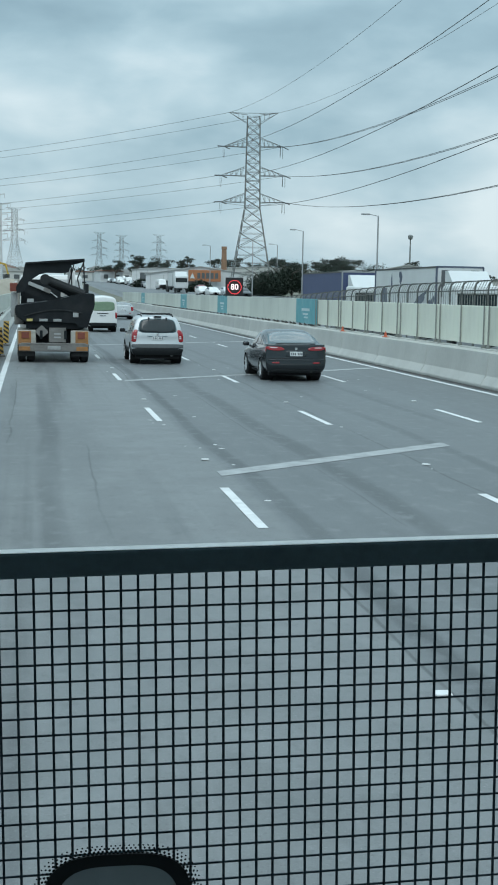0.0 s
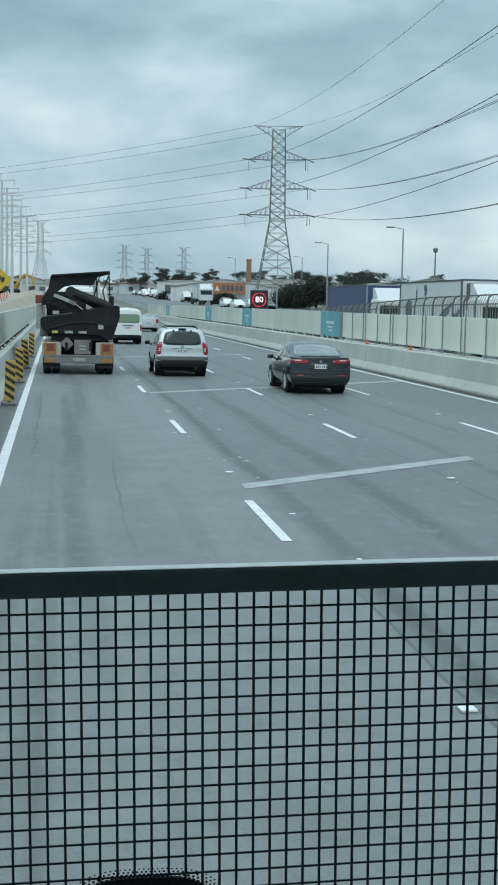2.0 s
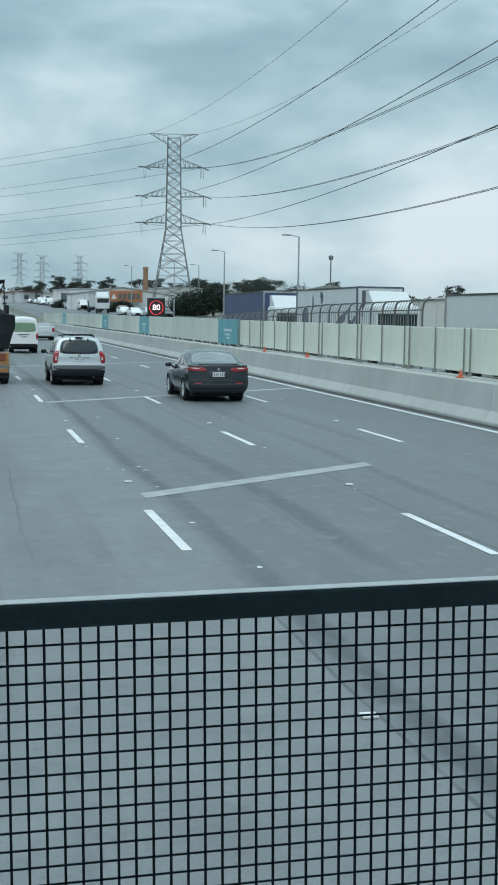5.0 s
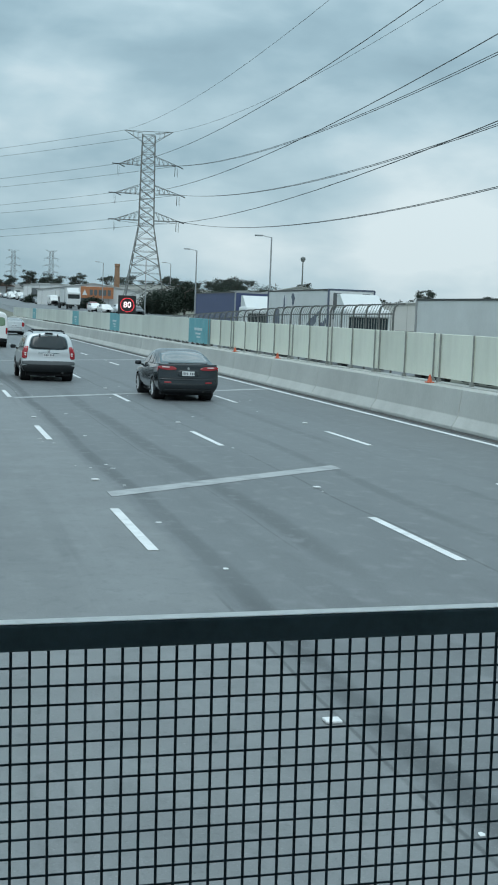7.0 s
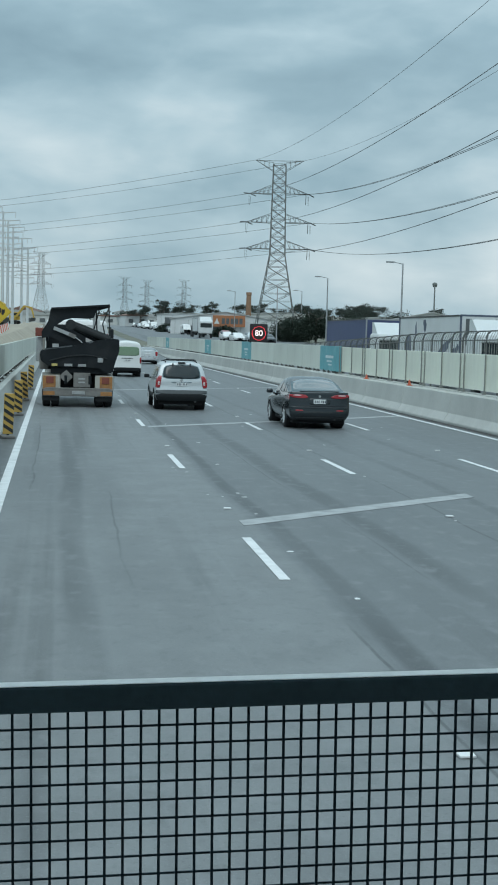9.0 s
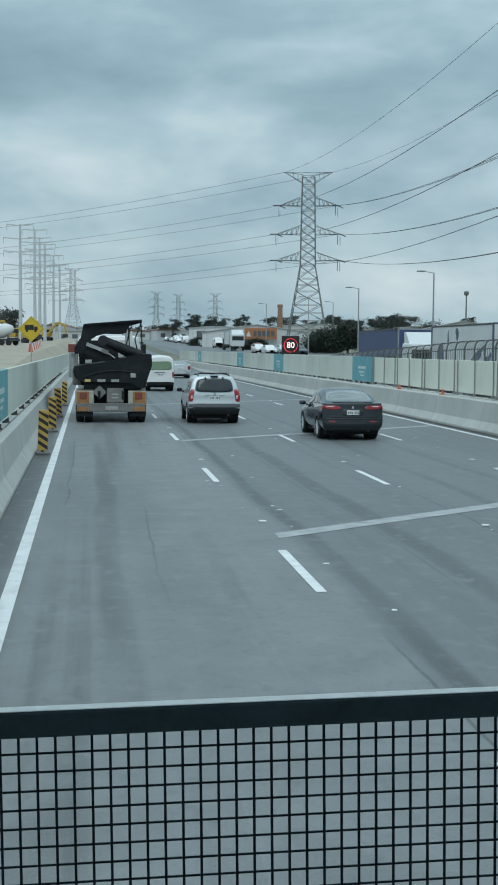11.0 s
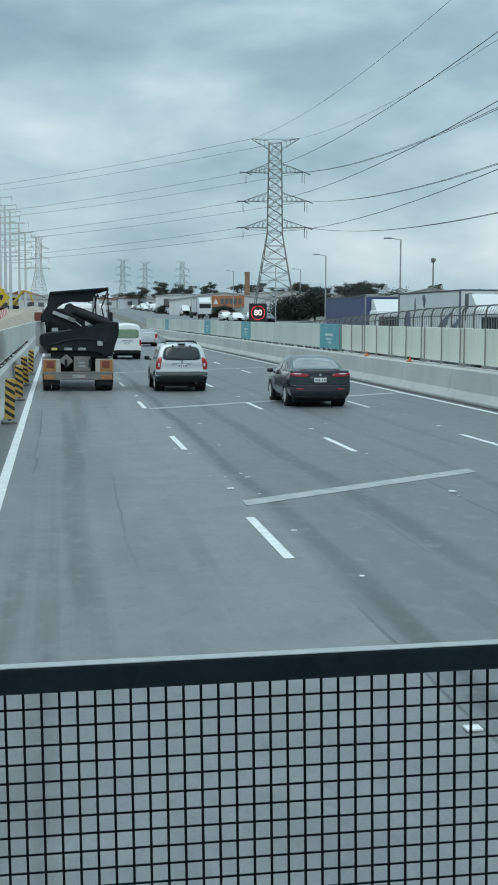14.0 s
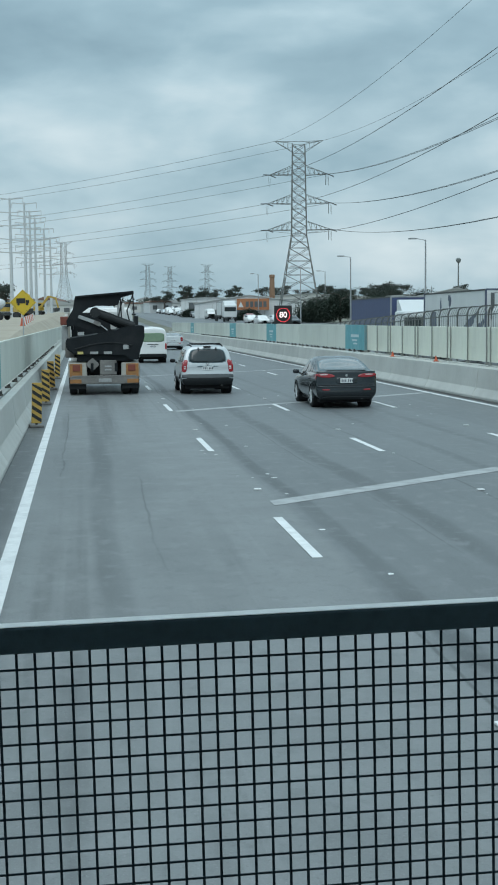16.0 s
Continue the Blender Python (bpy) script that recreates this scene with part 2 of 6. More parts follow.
M = {
    "asphalt": asphalt_material(),
    "paint": material("road_paint", (0.70, 0.71, 0.71), 0.6, vary=0.10, scale=5, grain=60, dirt=(0.30, 0.315, 0.32), dirt_amount=0.5),
    "joint": material("joint_strip", (0.35, 0.365, 0.37), 0.8, vary=0.2, scale=4, grain=50, dirt=(0.17, 0.18, 0.18), dirt_amount=0.6),
    "concrete": material("barrier_concrete", (0.47, 0.475, 0.45), 0.85, vary=0.10, scale=1.5, grain=30, dirt=(0.29, 0.29, 0.275), dirt_amount=0.5,
                         per_object=0.05, stretch=(1, 0.55, 0.35)),
    "panel": material("cream_panel", (0.70, 0.72, 0.62), 0.7, vary=0.05, scale=1.2, grain=25, dirt=(0.45, 0.45, 0.40), dirt_amount=0.35, per_object=0.07, stretch=(1, 0.9, 0.4)),
    "panel_grey": material("weathered_panel", (0.55, 0.575, 0.52), 0.75, vary=0.07, scale=0.9, grain=18, dirt=(0.38, 0.39, 0.355), dirt_amount=0.45, per_object=0.09, stretch=(1, 0.9, 0.4)),
    "trailer_print": material("faded_white_print", (0.50, 0.60, 0.61), 0.6, vary=0.15, scale=6, bump=0),
    "shoe": material("dark_shoe", (0.045, 0.045, 0.042), 0.7, vary=0.25, scale=9, dirt=(0.13, 0.10, 0.07), dirt_amount=0.5),
    "teal": material("teal_panel", (0.10, 0.33, 0.37), 0.6, vary=0.12, scale=3, grain=20, dirt=(0.30, 0.47, 0.50), dirt_amount=0.5),
    "dark_steel": material("dark_steel", (0.06, 0.065, 0.065), 0.5, 0.4, vary=0.2, scale=8, bump=0.1),
    "fence": material("fence_steel", (0.12, 0.125, 0.12), 0.6, 0.2, vary=0.2, scale=8, bump=0.1),
    "post": material("weathered_post", (0.23, 0.24, 0.225), 0.6, 0.1, vary=0.2, scale=8, bump=0.1),
    "galv": material("galvanised_steel", (0.33, 0.345, 0.35), 0.55, 0.3, vary=0.15, scale=2, grain=20, bump=0.05),
    # lighter than galv, so distance haze on the monopoles is in the colour
    "pole": material("hazed_pole_steel", (0.52, 0.545, 0.555), 0.5, 0.15, vary=0.1, scale=2, grain=20, bump=0.03),
    "pylon": material("pylon_steel", (0.165, 0.178, 0.172), 0.6, 0.1, vary=0.15, scale=0.5, grain=8, bump=0),
    "cable": material("cable", (0.08, 0.085, 0.09), 0.6, 0.2, bump=0),
    "black": material("black_plastic", (0.085, 0.138, 0.158), 0.6, vary=0.25, scale=12, grain=140, bump=0.08),
    "mesh": material("black_coated_wire", (0.020, 0.046, 0.062), 0.7, vary=0.2, scale=20, bump=0),
    # whitened base stands for sky light on the rail's top face
    "lip": material("sky_lit_rail_edge", (0.76, 0.765, 0.75), 0.7, vary=0.10, scale=30, bump=0.03, spec=0.2),
    "lining": material("cab_lining", (0.40, 0.41, 0.41), 0.8, vary=0.1, scale=6, grain=60, bump=0.1),
    "cover_black": material("cover_black", (0.006, 0.010, 0.012), 0.5, vary=0.2, scale=20, bump=0, spec=0.3),
    # raised blue-grey base imitates the sky reflected in the cover's window
    "cover_reflection": material("cover_reflection", (0.36, 0.42, 0.44), 0.25, vary=0.08, scale=20, bump=0),
    "grass": material("dry_verge", (0.125, 0.13, 0.10), 0.95, vary=0.3, scale=0.08, grain=2.0, bump=0.3, dirt=(0.22, 0.20, 0.15), dirt_amount=0.7),
}


# ---- mesh helpers ----
def finish(name, bm, mat, parent=None, label="", smooth=False):
    me = bpy.data.meshes.new(name)
    bmesh.ops.recalc_face_normals(bm, faces=bm.faces)
    bm.to_mesh(me)
    bm.free()
    for k in (mat if isinstance(mat, (list, tuple)) else [mat]):
        me.materials.append(k)
    if smooth:
        for f in me.polygons:
            f.use_smooth = True
    ob = new(name, me)
    if parent is not None:
        ob.parent = parent
    if label:
        tagged(ob, label)
    return ob


part = finish


def box(bm, x0, x1, y0, y1, z0, z1, bevel=0.0, m=None):
    r = bmesh.ops.create_cube(bm, size=1.0)
    vs = r["verts"]
    for v in vs:
        v.co = Vector((x0 + (v.co.x + 0.5) * (x1 - x0), y0 + (v.co.y + 0.5) * (y1 - y0), z0 + (v.co.z + 0.5) * (z1 - z0)))
    if bevel:
        es = list({e for v in vs for e in v.link_edges})
        out = bmesh.ops.bevel(bm, geom=es, offset=bevel, segments=2, affect="EDGES", profile=0.5)
        vs = list({v for f in out["faces"] for v in f.verts} | {v for v in vs if v.is_valid})
    if m is not None:
        bmesh.ops.transform(bm, matrix=m, verts=vs)
    return vs


def cubed(x0, x1, y0, y1, z0, z1, bevel=0.0, m=None):
    bm = bmesh.new()
    box(bm, x0, x1, y0, y1, z0, z1, bevel, m)
    return bm


def beam(bm, a, b, w, d=None, sides=4):
    """A straight bar from a to b."""
    a, b = Vector(a), Vector(b)
    q = (b - a).to_track_quat("Z", "Y").to_matrix().to_4x4()
    d = d or w
    ring = []
    for end in (a, b):
        ring.append([bm.verts.new(end + q.to_3x3() @ Vector((w / 2 * math.cos(2 * math.pi * (i + 0.5) / sides) * (1.414 if sides == 4 else 1),
                     d / 2 * math.sin(2 * math.pi * (i + 0.5) / sides) * (1.414 if sides == 4 else 1), 0))) for i in range(sides)])
    for i in range(sides):
        j = (i + 1) % sides
        bm.faces.new((ring[0][i], ring[0][j], ring[1][j], ring[1][i]))
    bm.faces.new(ring[0][::-1])
    bm.faces.new(ring[1])


def prism(bm, pts, lo, hi, axis="y"):
    """A polygon pushed out along an axis; pts are (x, z) for y, (y, z) for x, (x, y) for z."""
    def at(p, h):
        return {"y": (p[0], h, p[1]), "x": (h, p[0], p[1]), "z": (p[0], p[1], h)}[axis]
    a = [bm.verts.new(at(p, lo)) for p in pts]
    b = [bm.verts.new(at(p, hi)) for p in pts]
    k = len(pts)
    fs = [bm.faces.new(a[::-1]), bm.faces.new(b)]
    for i in range(k):
        j = (i + 1) % k
        fs.append(bm.faces.new((a[i], a[j], b[j], b[i])))
    return a + b


def lathe(bm, profile, centre, axis="x", n=20, caps=True):
    """A turned ring from (radius, offset along the axis) pairs."""
    rings = []
    for r, h in profile:
        ring = []
        for i in range(n):
            c, s = math.cos(2 * math.pi * i / n), math.sin(2 * math.pi * i / n)
            v = {"x": (h, r * c, r * s), "y": (r * c, h, r * s), "z": (r * c, r * s, h)}[axis]
            ring.append(bm.verts.new(Vector(v) + Vector(centre)))
        rings.append(ring)
    for a, b in zip(rings, rings[1:]):
        for i in range(n):
            j = (i + 1) % n
            bm.faces.new((a[i], a[j], b[j], b[i]))
    for ring in (rings[0], rings[-1]) if caps else ():
        bm.faces.new(ring)


def thing(name, x, y, z=0.0, turn=0.0, label="", category="", group="", kind=""):
    e = new(name)
    e.matrix_world = pose(x, y, z, 0, 0, turn)
    return tagged(e, label, category, group, kind)


# ---- ground, road and its markings ----
def rise(y):
    """The land climbs gently towards the skyline."""
    return 0.0 if y < 150 else 0.016 * (y - 150) if y < 750 else 9.6


def sheet(name, x0, x1, ys, z, mat, label, category):
    bm = bmesh.new()
    rows = [[bm.verts.new((x, y, z + rise(y))) for x in (x0, x1)] for y in ys]
    for a, b in zip(rows, rows[1:]):
        bm.faces.new((a[0], a[1], b[1], b[0]))
    return tagged(finish(name, bm, mat), label, category, kind="structure")


def ramp_up(y):
    """The service road's own height: level beside the lorries, then up a ramp and on with the hill."""
    return 0.0 if y < 138 else 1.3 * (y - 138) / 27 if y < 165 else max(1.3 + 0.0125 * (y - 165), rise(y))


YS = [-120, 0, 75, 150, 300, 450, 600, 750, 2000, 4500]
service_road_ys = [60, 138, 165, 300, 450, 600, 750]
ground = sheet("ground", -3500, 3500, YS, -0.06, M["grass"], "dry pale verge and yards reaching the skyline", "ground")
LEFT_EDGE, LANES, RIGHT_EDGE = -0.85, (2.5, 5.8, 9.05), 12.0
road = sheet("road", -1.6, 12.75, [-60, 0, 75, 150, 300, 450, 600, 750], 0.0, M["asphalt"],
             "worn grey asphalt freeway with dark wheel tracks and seams", "road")


bm = bmesh.new()
rows = [[bm.verts.new((x, y, z)) for x, z in ((15.2, rise(y) - 0.3), (17.0, ramp_up(y) - 0.03), (42.0, ramp_up(y) - 0.03), (46.0, rise(y) - 0.3))] for y in service_road_ys]
for a, b in zip(rows, rows[1:]):
    for i in range(3):
        bm.faces.new((a[i], a[i + 1], b[i + 1], b[i]))
service_road = tagged(finish("service_road", bm, M["asphalt"]), "grey asphalt service road climbing beyond the wall", "road", kind="structure")


def flat(x0, x1, y0, y1, z=0.004, h=0.004):
    return cubed(x0, x1, y0, y1, z, z + h)


for name, x in (("edge_line", LEFT_EDGE), ("edge_line", RIGHT_EDGE)):
    part(name, flat(x - 0.08, x + 0.08, -20, 150), M["paint"], road, "solid white painted edge line")
# thin dark strip where the road meets the right barrier
part("gutter_slot", cubed(12.30, 12.50, -20, 150, 0.002, 0.006), M["shoe"], road, "dark strip along the barrier foot")
dash = None
for x, first in zip(LANES, (-9.9, -10.6, -10.1)):
    for k in range(14):
        y = first + 12.0 * k
        if dash is None:
            dash = part("lane_dash", flat(-0.06, 0.06, 0, 3.0), M["paint"], road)
            dash.location = (x, y, 0)
        else:
            o = new("lane_dash", dash.data)
            o.parent, o.location = road, (x, y, 0)
stud = None
for x, first in zip(LANES, (-4.4, -5.1, -4.6)):
    for k in range(14):
        y = first + 12.0 * k + (0.4 if k % 3 else -0.3)
        if stud is None:
            bm = bmesh.new()
            box(bm, -0.055, 0.055, -0.05, 0.05, 0.003, 0.022, 0.006)
            stud = part("road_stud", bm, M["paint"], road)
            stud.location = (x + 0.12, y, 0)
        else:
            o = new("road_stud", stud.data)
            o.parent, o.location = road, (x + 0.12, y, 0)
for y, end in ((18.2, 7.1), (37.6, 11.9), (62.0, 11.9)):
    bm = bmesh.new()
    prism(bm, [(2.62, y), (end, y + 0.8 * (end - 2.62)), (end, y + 0.8 * (end - 2.62) + 0.5), (2.62, y + 0.5)], 0.003, 0.007, "z")
    part("joint_strip", bm, M["joint"], road, "pale sealed joint strip across the lanes")



# loose paint chips and scraps beside the lane lines
CHIPS = random.Random(21)
chip_shapes = []
for k in range(4):
    bm = bmesh.new()
    pts = [(CHIPS.uniform(0.6, 1.1) * 0.055 * math.cos(a), CHIPS.uniform(0.6, 1.1) * 0.05 * math.sin(a)) for a in (0.2, 1.1, 2.0, 3.0, 4.1, 5.2)]
    prism(bm, pts, 0.002, 0.006, "z")
    chip_shapes.append(part("paint_chip", bm, M["paint"], road))
    chip_shapes[-1].location = (2.9 + 0.2 * k, 16.0 + 5.5 * k, 0)
for k in range(46):
    o = new("paint_chip", chip_shapes[k % 4].data)
    o.parent = road
    x = CHIPS.choice((2.5, 2.5, 5.8, 5.8, 9.05)) + CHIPS.gauss(0.25, 0.35)
    o.location = (x, CHIPS.uniform(4, 60), 0)
    o.rotation_euler = (0, 0, CHIPS.uniform(0, 6.28))
    f = CHIPS.uniform(0.3, 1.0)
    o.scale = (f, f, 1)


# ---- barriers and panel walls along both sides ----
def barrier(name, x, side, y0, y1, top, length, label):
    """A profiled concrete safety barrier in cast lengths; side is the way it faces."""
    root = thing(name, x, 0, 0, 0, label, "barrier", kind="structure")
    bm = bmesh.new()
    s = side
    prism(bm, [(0, 0), (0, 0.08), (-0.16 * s, 0.33), (-0.23 * s, top), (-0.45 * s, top), (-0.45 * s, 0)], 0.012, length - 0.012, "y")
    bmesh.ops.bevel(bm, geom=list(bm.edges), offset=0.012, segments=1, affect="EDGES")
    first = None
    k = 0
    while y0 + k * length < y1:
        if first is None:
            first = part("barrier_block", bm, M["concrete"], root)
            o = first
        else:
            o = new("barrier_block", first.data)
            o.parent = root
        o.location = (0, y0 + k * length, 0)
        k += 1
    return root


barrier("barrier_right", 12.55, -1, -18, 196, 0.98, 6.0, "pale weathered concrete safety barrier along the freeway")
barrier("barrier_left", -1.35, 1, -18, 196, 0.92, 6.0, "stained concrete safety barrier beside the hard shoulder")


def panel_wall(name, x, y0, y1, z0, z1, width, teal, label, face, posts=True, plain="panel"):
    root = thing(name, x, 0, 0, 0, label, "wall", kind="structure")
    data, k = {}, 0
    y = y0
    while y < y1:
        kind = "teal" if k in teal else plain
        if kind not in data:
            bm = bmesh.new()
            box(bm, -0.05, 0.05, 0.02, width - 0.02, z0, z1, 0.012)
            for j in range(1, 3 if posts else 1):
                box(bm, -0.053, 0.053, j * width / 3 - 0.004, j * width / 3 + 0.004, z0 + 0.05, z1 - 0.05)
            data[kind] = part("wall_panel", bm, M[kind], root, "teal painted panel" if kind == "teal" else "")
            o = data[kind]
        else:
            o = new("wall_panel", data[kind].data)
            o.parent = root
        o.location = (0, y, 0)
        k, y = k + 1, y + width
    if not posts:
        seam = None
        for j in range(1, k):
            if seam is None:
                seam = o = part("seam_strip", cubed(-0.03, 0.03, -0.03, 0.03, z0, z1 - 0.01), M["dark_steel"], root)
            else:
                o = new("seam_strip", seam.data)
                o.parent = root
            o.location = (0, y0 + j * width, 0)
        for j in (j for j in range(k) if j in teal):
            y2 = y0 + j * width
            for dy, dz, w, h in ((1.5, 0.62, 1.9, 0.13), (1.9, 0.42, 1.2, 0.09), (1.9, 0.26, 0.9, 0.08)):
                part("pale_bar", cubed(-0.057, -0.0515, y2 + dy, y2 + dy + w, z0 + dz, z0 + dz + h) if face < 0 else cubed(0.0515, 0.057, y2 + dy, y2 + dy + w, z0 + dz, z0 + dz + h), M["trailer_print"], root)
    post = None
    for j in range(k + 1 if posts else 0):
        for shift in (0.0,) if j % 2 else (-0.22, 0.22):
            if post is None:
                bm = bmesh.new()
                box(bm, -0.02, 0.02, -0.012, 0.012, z0 - 0.12, z1 + 0.01)
                box(bm, -0.05, 0.05, -0.06, 0.06, z0 - 0.12, z0 - 0.02)
                post = part("post", bm, M["post"], root)
                o = post
            else:
                o = new("post", post.data)
                o.parent = root
            o.location = (face * 0.085, y0 + j * width + shift, 0)
    bm = cubed(-0.14, 0.14, y0 - 0.3, y, 0, z0 - 0.10, 0.02)
    part("kerb_wall", bm, M["concrete"], root, "low concrete base under the panels")
    return root


def brackets(name, x, face, y0, y1, z, gap=1.0):
    """Small dark fixing shoes along the foot of a panel wall."""
    root, r, first, y = bpy.data.objects[name], random.Random(int(abs(x) * 10)), None, y0
    while y < y1:
        if first is None:
            bm = bmesh.new()
            box(bm, -0.08, 0.08, -0.08, 0.08, 0, 0.045, 0.01)
            prism(bm, [(-0.06, 0.046), (0.06, 0.046), (-0.06 * -face, 0.13)], -0.04, 0.04, "y")
            first = o = part("fixing_shoe", bm, M["shoe"], root)
        else:
            o = new("fixing_shoe", first.data)
            o.parent = root
        o.location = (x - root.location.x, y, z)
        y += gap * r.choice((0.9, 1.2, 1.6, 1.6, 1.9))


panel_wall("wall_right", 13.45, -10, 61.9, 1.12, 2.28, 2.4, (), "cream panel wall with pairs of thin dark posts", -1)
panel_wall("wall_right_far", 13.45, 62.3, 196, 1.08, 2.30, 4.9, (0, 6, 11, 20), "pale grey-cream panel wall with wide teal panels", -1, False, "panel_grey")
brackets("wall_right_far", 13.29, -1, 62.6, 150, 1.0)
panel_wall("wall_left", -2.05, -10, 196, 0.95, 2.1, 4.8, (8,), "cream panel wall with one teal stretch behind the barrier", 1, False, "panel_grey")
brackets("wall_left", -1.89, 1, 4, 90, 0.92, 2.2)


# ---- power pylons and their lines ----
def pylon(name, height, label, x, y, z, turn, arm=6.4, thick=0.68):
    """A lattice tower: splayed legs, a slim shaft, an earth-wire cap and three pairs of tapering arms."""
    root = thing(name, x, y, z, turn, label, "pylon", "power pylons")
    s = height / 40.0
    waist, top = 20.5 * s, 40.0 * s

    def half(h):
        return (5.1 - 3.45 * h / waist) * s if h < waist else (1.65 - 0.3 * (h - waist) / (top - waist)) * s

    def corners(h):
        w = half(h)
        return [Vector((sx * w, sy * w, h)) for sx, sy in ((-1, -1), (1, -1), (1, 1), (-1, 1))]

    def tube(pts, w):
        bm = bmesh.new()
        rings = [[bm.verts.new(p + Vector((a * w / 2, b * w / 2, 0))) for a, b in ((-1, -1), (1, -1), (1, 1), (-1, 1))] for p in pts]
        for a, b in zip(rings, rings[1:]):
            for i in range(4):
                j = (i + 1) % 4
                bm.faces.new((a[i], a[j], b[j], b[i]))
        bm.faces.new(rings[0])
        bm.faces.new(rings[-1])
        return bm

    lattice = bmesh.new()
    heights = [0, 4.6, 8.6, 12, 15, 17.8, 20.5] + [20.5 + 1.95 * k for k in range(1, 11)]
    heights = [h * s for h in heights]
    t = thick * s
    for lo, hi in zip(heights, heights[1:]):
        a, b = corners(lo), corners(hi)
        for i in range(4):
            j = (i + 1) % 4
            beam(lattice, a[i], b[j], 0.15 * t)
            beam(lattice, a[j], b[i], 0.15 * t)
            beam(lattice, b[i], b[j], 0.12 * t)
            if hi <= waist:
                mid = (a[i] + b[j]) / 2
                beam(lattice, (a[i] + b[i]) / 2, mid, 0.09 * t)
                beam(lattice, (a[j] + b[j]) / 2, mid, 0.09 * t)
    for i in range(4):
        part("leg", tube([corners(h)[i] for h in heights], 0.24 * t), M["pylon"], root)
    tagged(part("lattice", lattice, M["pylon"], root), kind="stuff")
    tips = []
    for h in (20.5 + 1.2, 27.4, 33.6):
        for side in (-1, 1):
            bm = bmesh.new()
            tip = Vector((side * (arm + 0.6 * (h < 30)) * s, 0, (h + 0.1) * s))
            w = half(h * s)
            for sy in (-1, 1):
                low, high = Vector((side * w, sy * w, h * s)), Vector((side * w, sy * w, (h + 1.9) * s))
                beam(bm, low, tip, 0.17 * t)
                beam(bm, high, tip, 0.13 * t)
                for k in range(1, 5):
                    f, g = k / 5, (k - 0.6) / 5
                    beam(bm, low.lerp(tip, f), high.lerp(tip, f), 0.08 * t)
                    beam(bm, low.lerp(tip, f), high.lerp(tip, max(0, g)), 0.08 * t)
            for k in range(1, 5):
                f = k / 5
                beam(bm, Vector((side * w, -w, h * s)).lerp(tip, f), Vector((side * w, w, h * s)).lerp(tip, f), 0.08 * t)
            tagged(part("arm", bm, M["pylon"], root), kind="stuff")
            ins = bmesh.new()
            for sy in (-1, 1):
                beam(ins, tip, tip + Vector((sy * 1.1 * s, sy * 2.9 * s, -0.25 * s)), 0.34 * t, sides=6)
            if side == 1:
                beam(ins, tip + Vector((-0.5 * s, 0, 0)), tip + Vector((-0.55 * s, 0, -2.3 * s)), 0.2 * t, sides=6)
            part("insulator", ins, M["dark_steel"], root, "dark insulator strings")
            pts = [tip + Vector((0, 2.6 * s * math.cos(a), -0.3 * s - 2.2 * s * math.sin(a))) for a in [math.pi * k / 8 for k in range(9)]]
            part("jumper_loop", tube(pts, 0.07 * t), M["cable"], root)
            tips.append(tip)
    bm = bmesh.new()
    for side in (-1, 1):
        tip = Vector((side * 5.3 * s, 0, 40.9 * s))
        for sy in (-1, 1):
            w = half(38.6 * s)
            beam(bm, (side * w, sy * w, 38.6 * s), tip, 0.13 * t)
            beam(bm, (side * w, sy * w, 40.6 * s), tip, 0.15 * t)
            for k in range(1, 4):
                f = k / 4
                beam(bm, Vector((side * w, sy * w, 38.6 * s)).lerp(tip, f), Vector((side * w, sy * w, 40.6 * s)).lerp(tip, f), 0.07 * t)
        tips.append(tip)
    beam(bm, (-half(top), 0, 40.8 * s), (half(top), 0, 40.8 * s), 0.15 * t)
    tagged(part("earth_wire_cap", bm, M["pylon"], root), kind="stuff")
    m = pose(x, y, z, 0, 0, turn)
    return root, [m @ p for p in tips]


def line(a, b, sag, w, pair=0.0, name="power_line"):
    """Cables hung between two points; a pair runs side by side."""
    a, b = Vector(a), Vector(b)
    cu = bpy.data.curves.new(name, "CURVE")
    cu.dimensions, cu.bevel_depth, cu.bevel_resolution, cu.use_fill_caps = "3D", w, 1, True
    across = (b - a).cross(Vector((0, 0, 1))).normalized()
    for shift in (-pair / 2, pair / 2) if pair else (0,):
        sp = cu.splines.new("POLY")
        n = 24
        sp.points.add(n)
        for i in range(n + 1):
            f = i / n
            p = a.lerp(b, f) + across * shift + Vector((0, 0, -4 * sag * f * (1 - f)))
            sp.points[i].co = (*p, 1)
    cu.materials.append(M["cable"])
    ob = new(name, cu)
    return tagged(ob, "dark overhead power cable slung between pylons", "cable", "power lines")


PYL = (44.0, 268.0)
main_pylon, tips = pylon("lattice_pylon", 37.0, "tall grey steel lattice power pylon beyond the wall", PYL[0], PYL[1], 0.5, -12)
near_pylon, near_tips = pylon("lattice_pylon", 37.0, "grey steel lattice power pylon close beside the freeway", 38, -14, 0, -10)
left_pylon, left_tips = pylon("lattice_pylon", 38, "far grey lattice power pylon past the construction side", -150, 520, 4, 35)
for k, (p, q) in enumerate(zip(tips, near_tips)):
    line(p, q, 6.5, 0.034 if k < 6 else 0.022, 0.4 if k < 6 and k % 2 else 0.0)
for p, q in zip(tips, left_tips):
    line(p, q, 6.0, 0.032, 0.0)


# ---- vehicles ----
def paintwork(name, base, rough=0.32, metal=0.35):
    return material(name, base, rough, metal, vary=0.05, scale=2.5, grain=30, bump=0.01, dirt=[c * 0.8 + 0.006 for c in base], dirt_amount=0.3, clear=0.6)


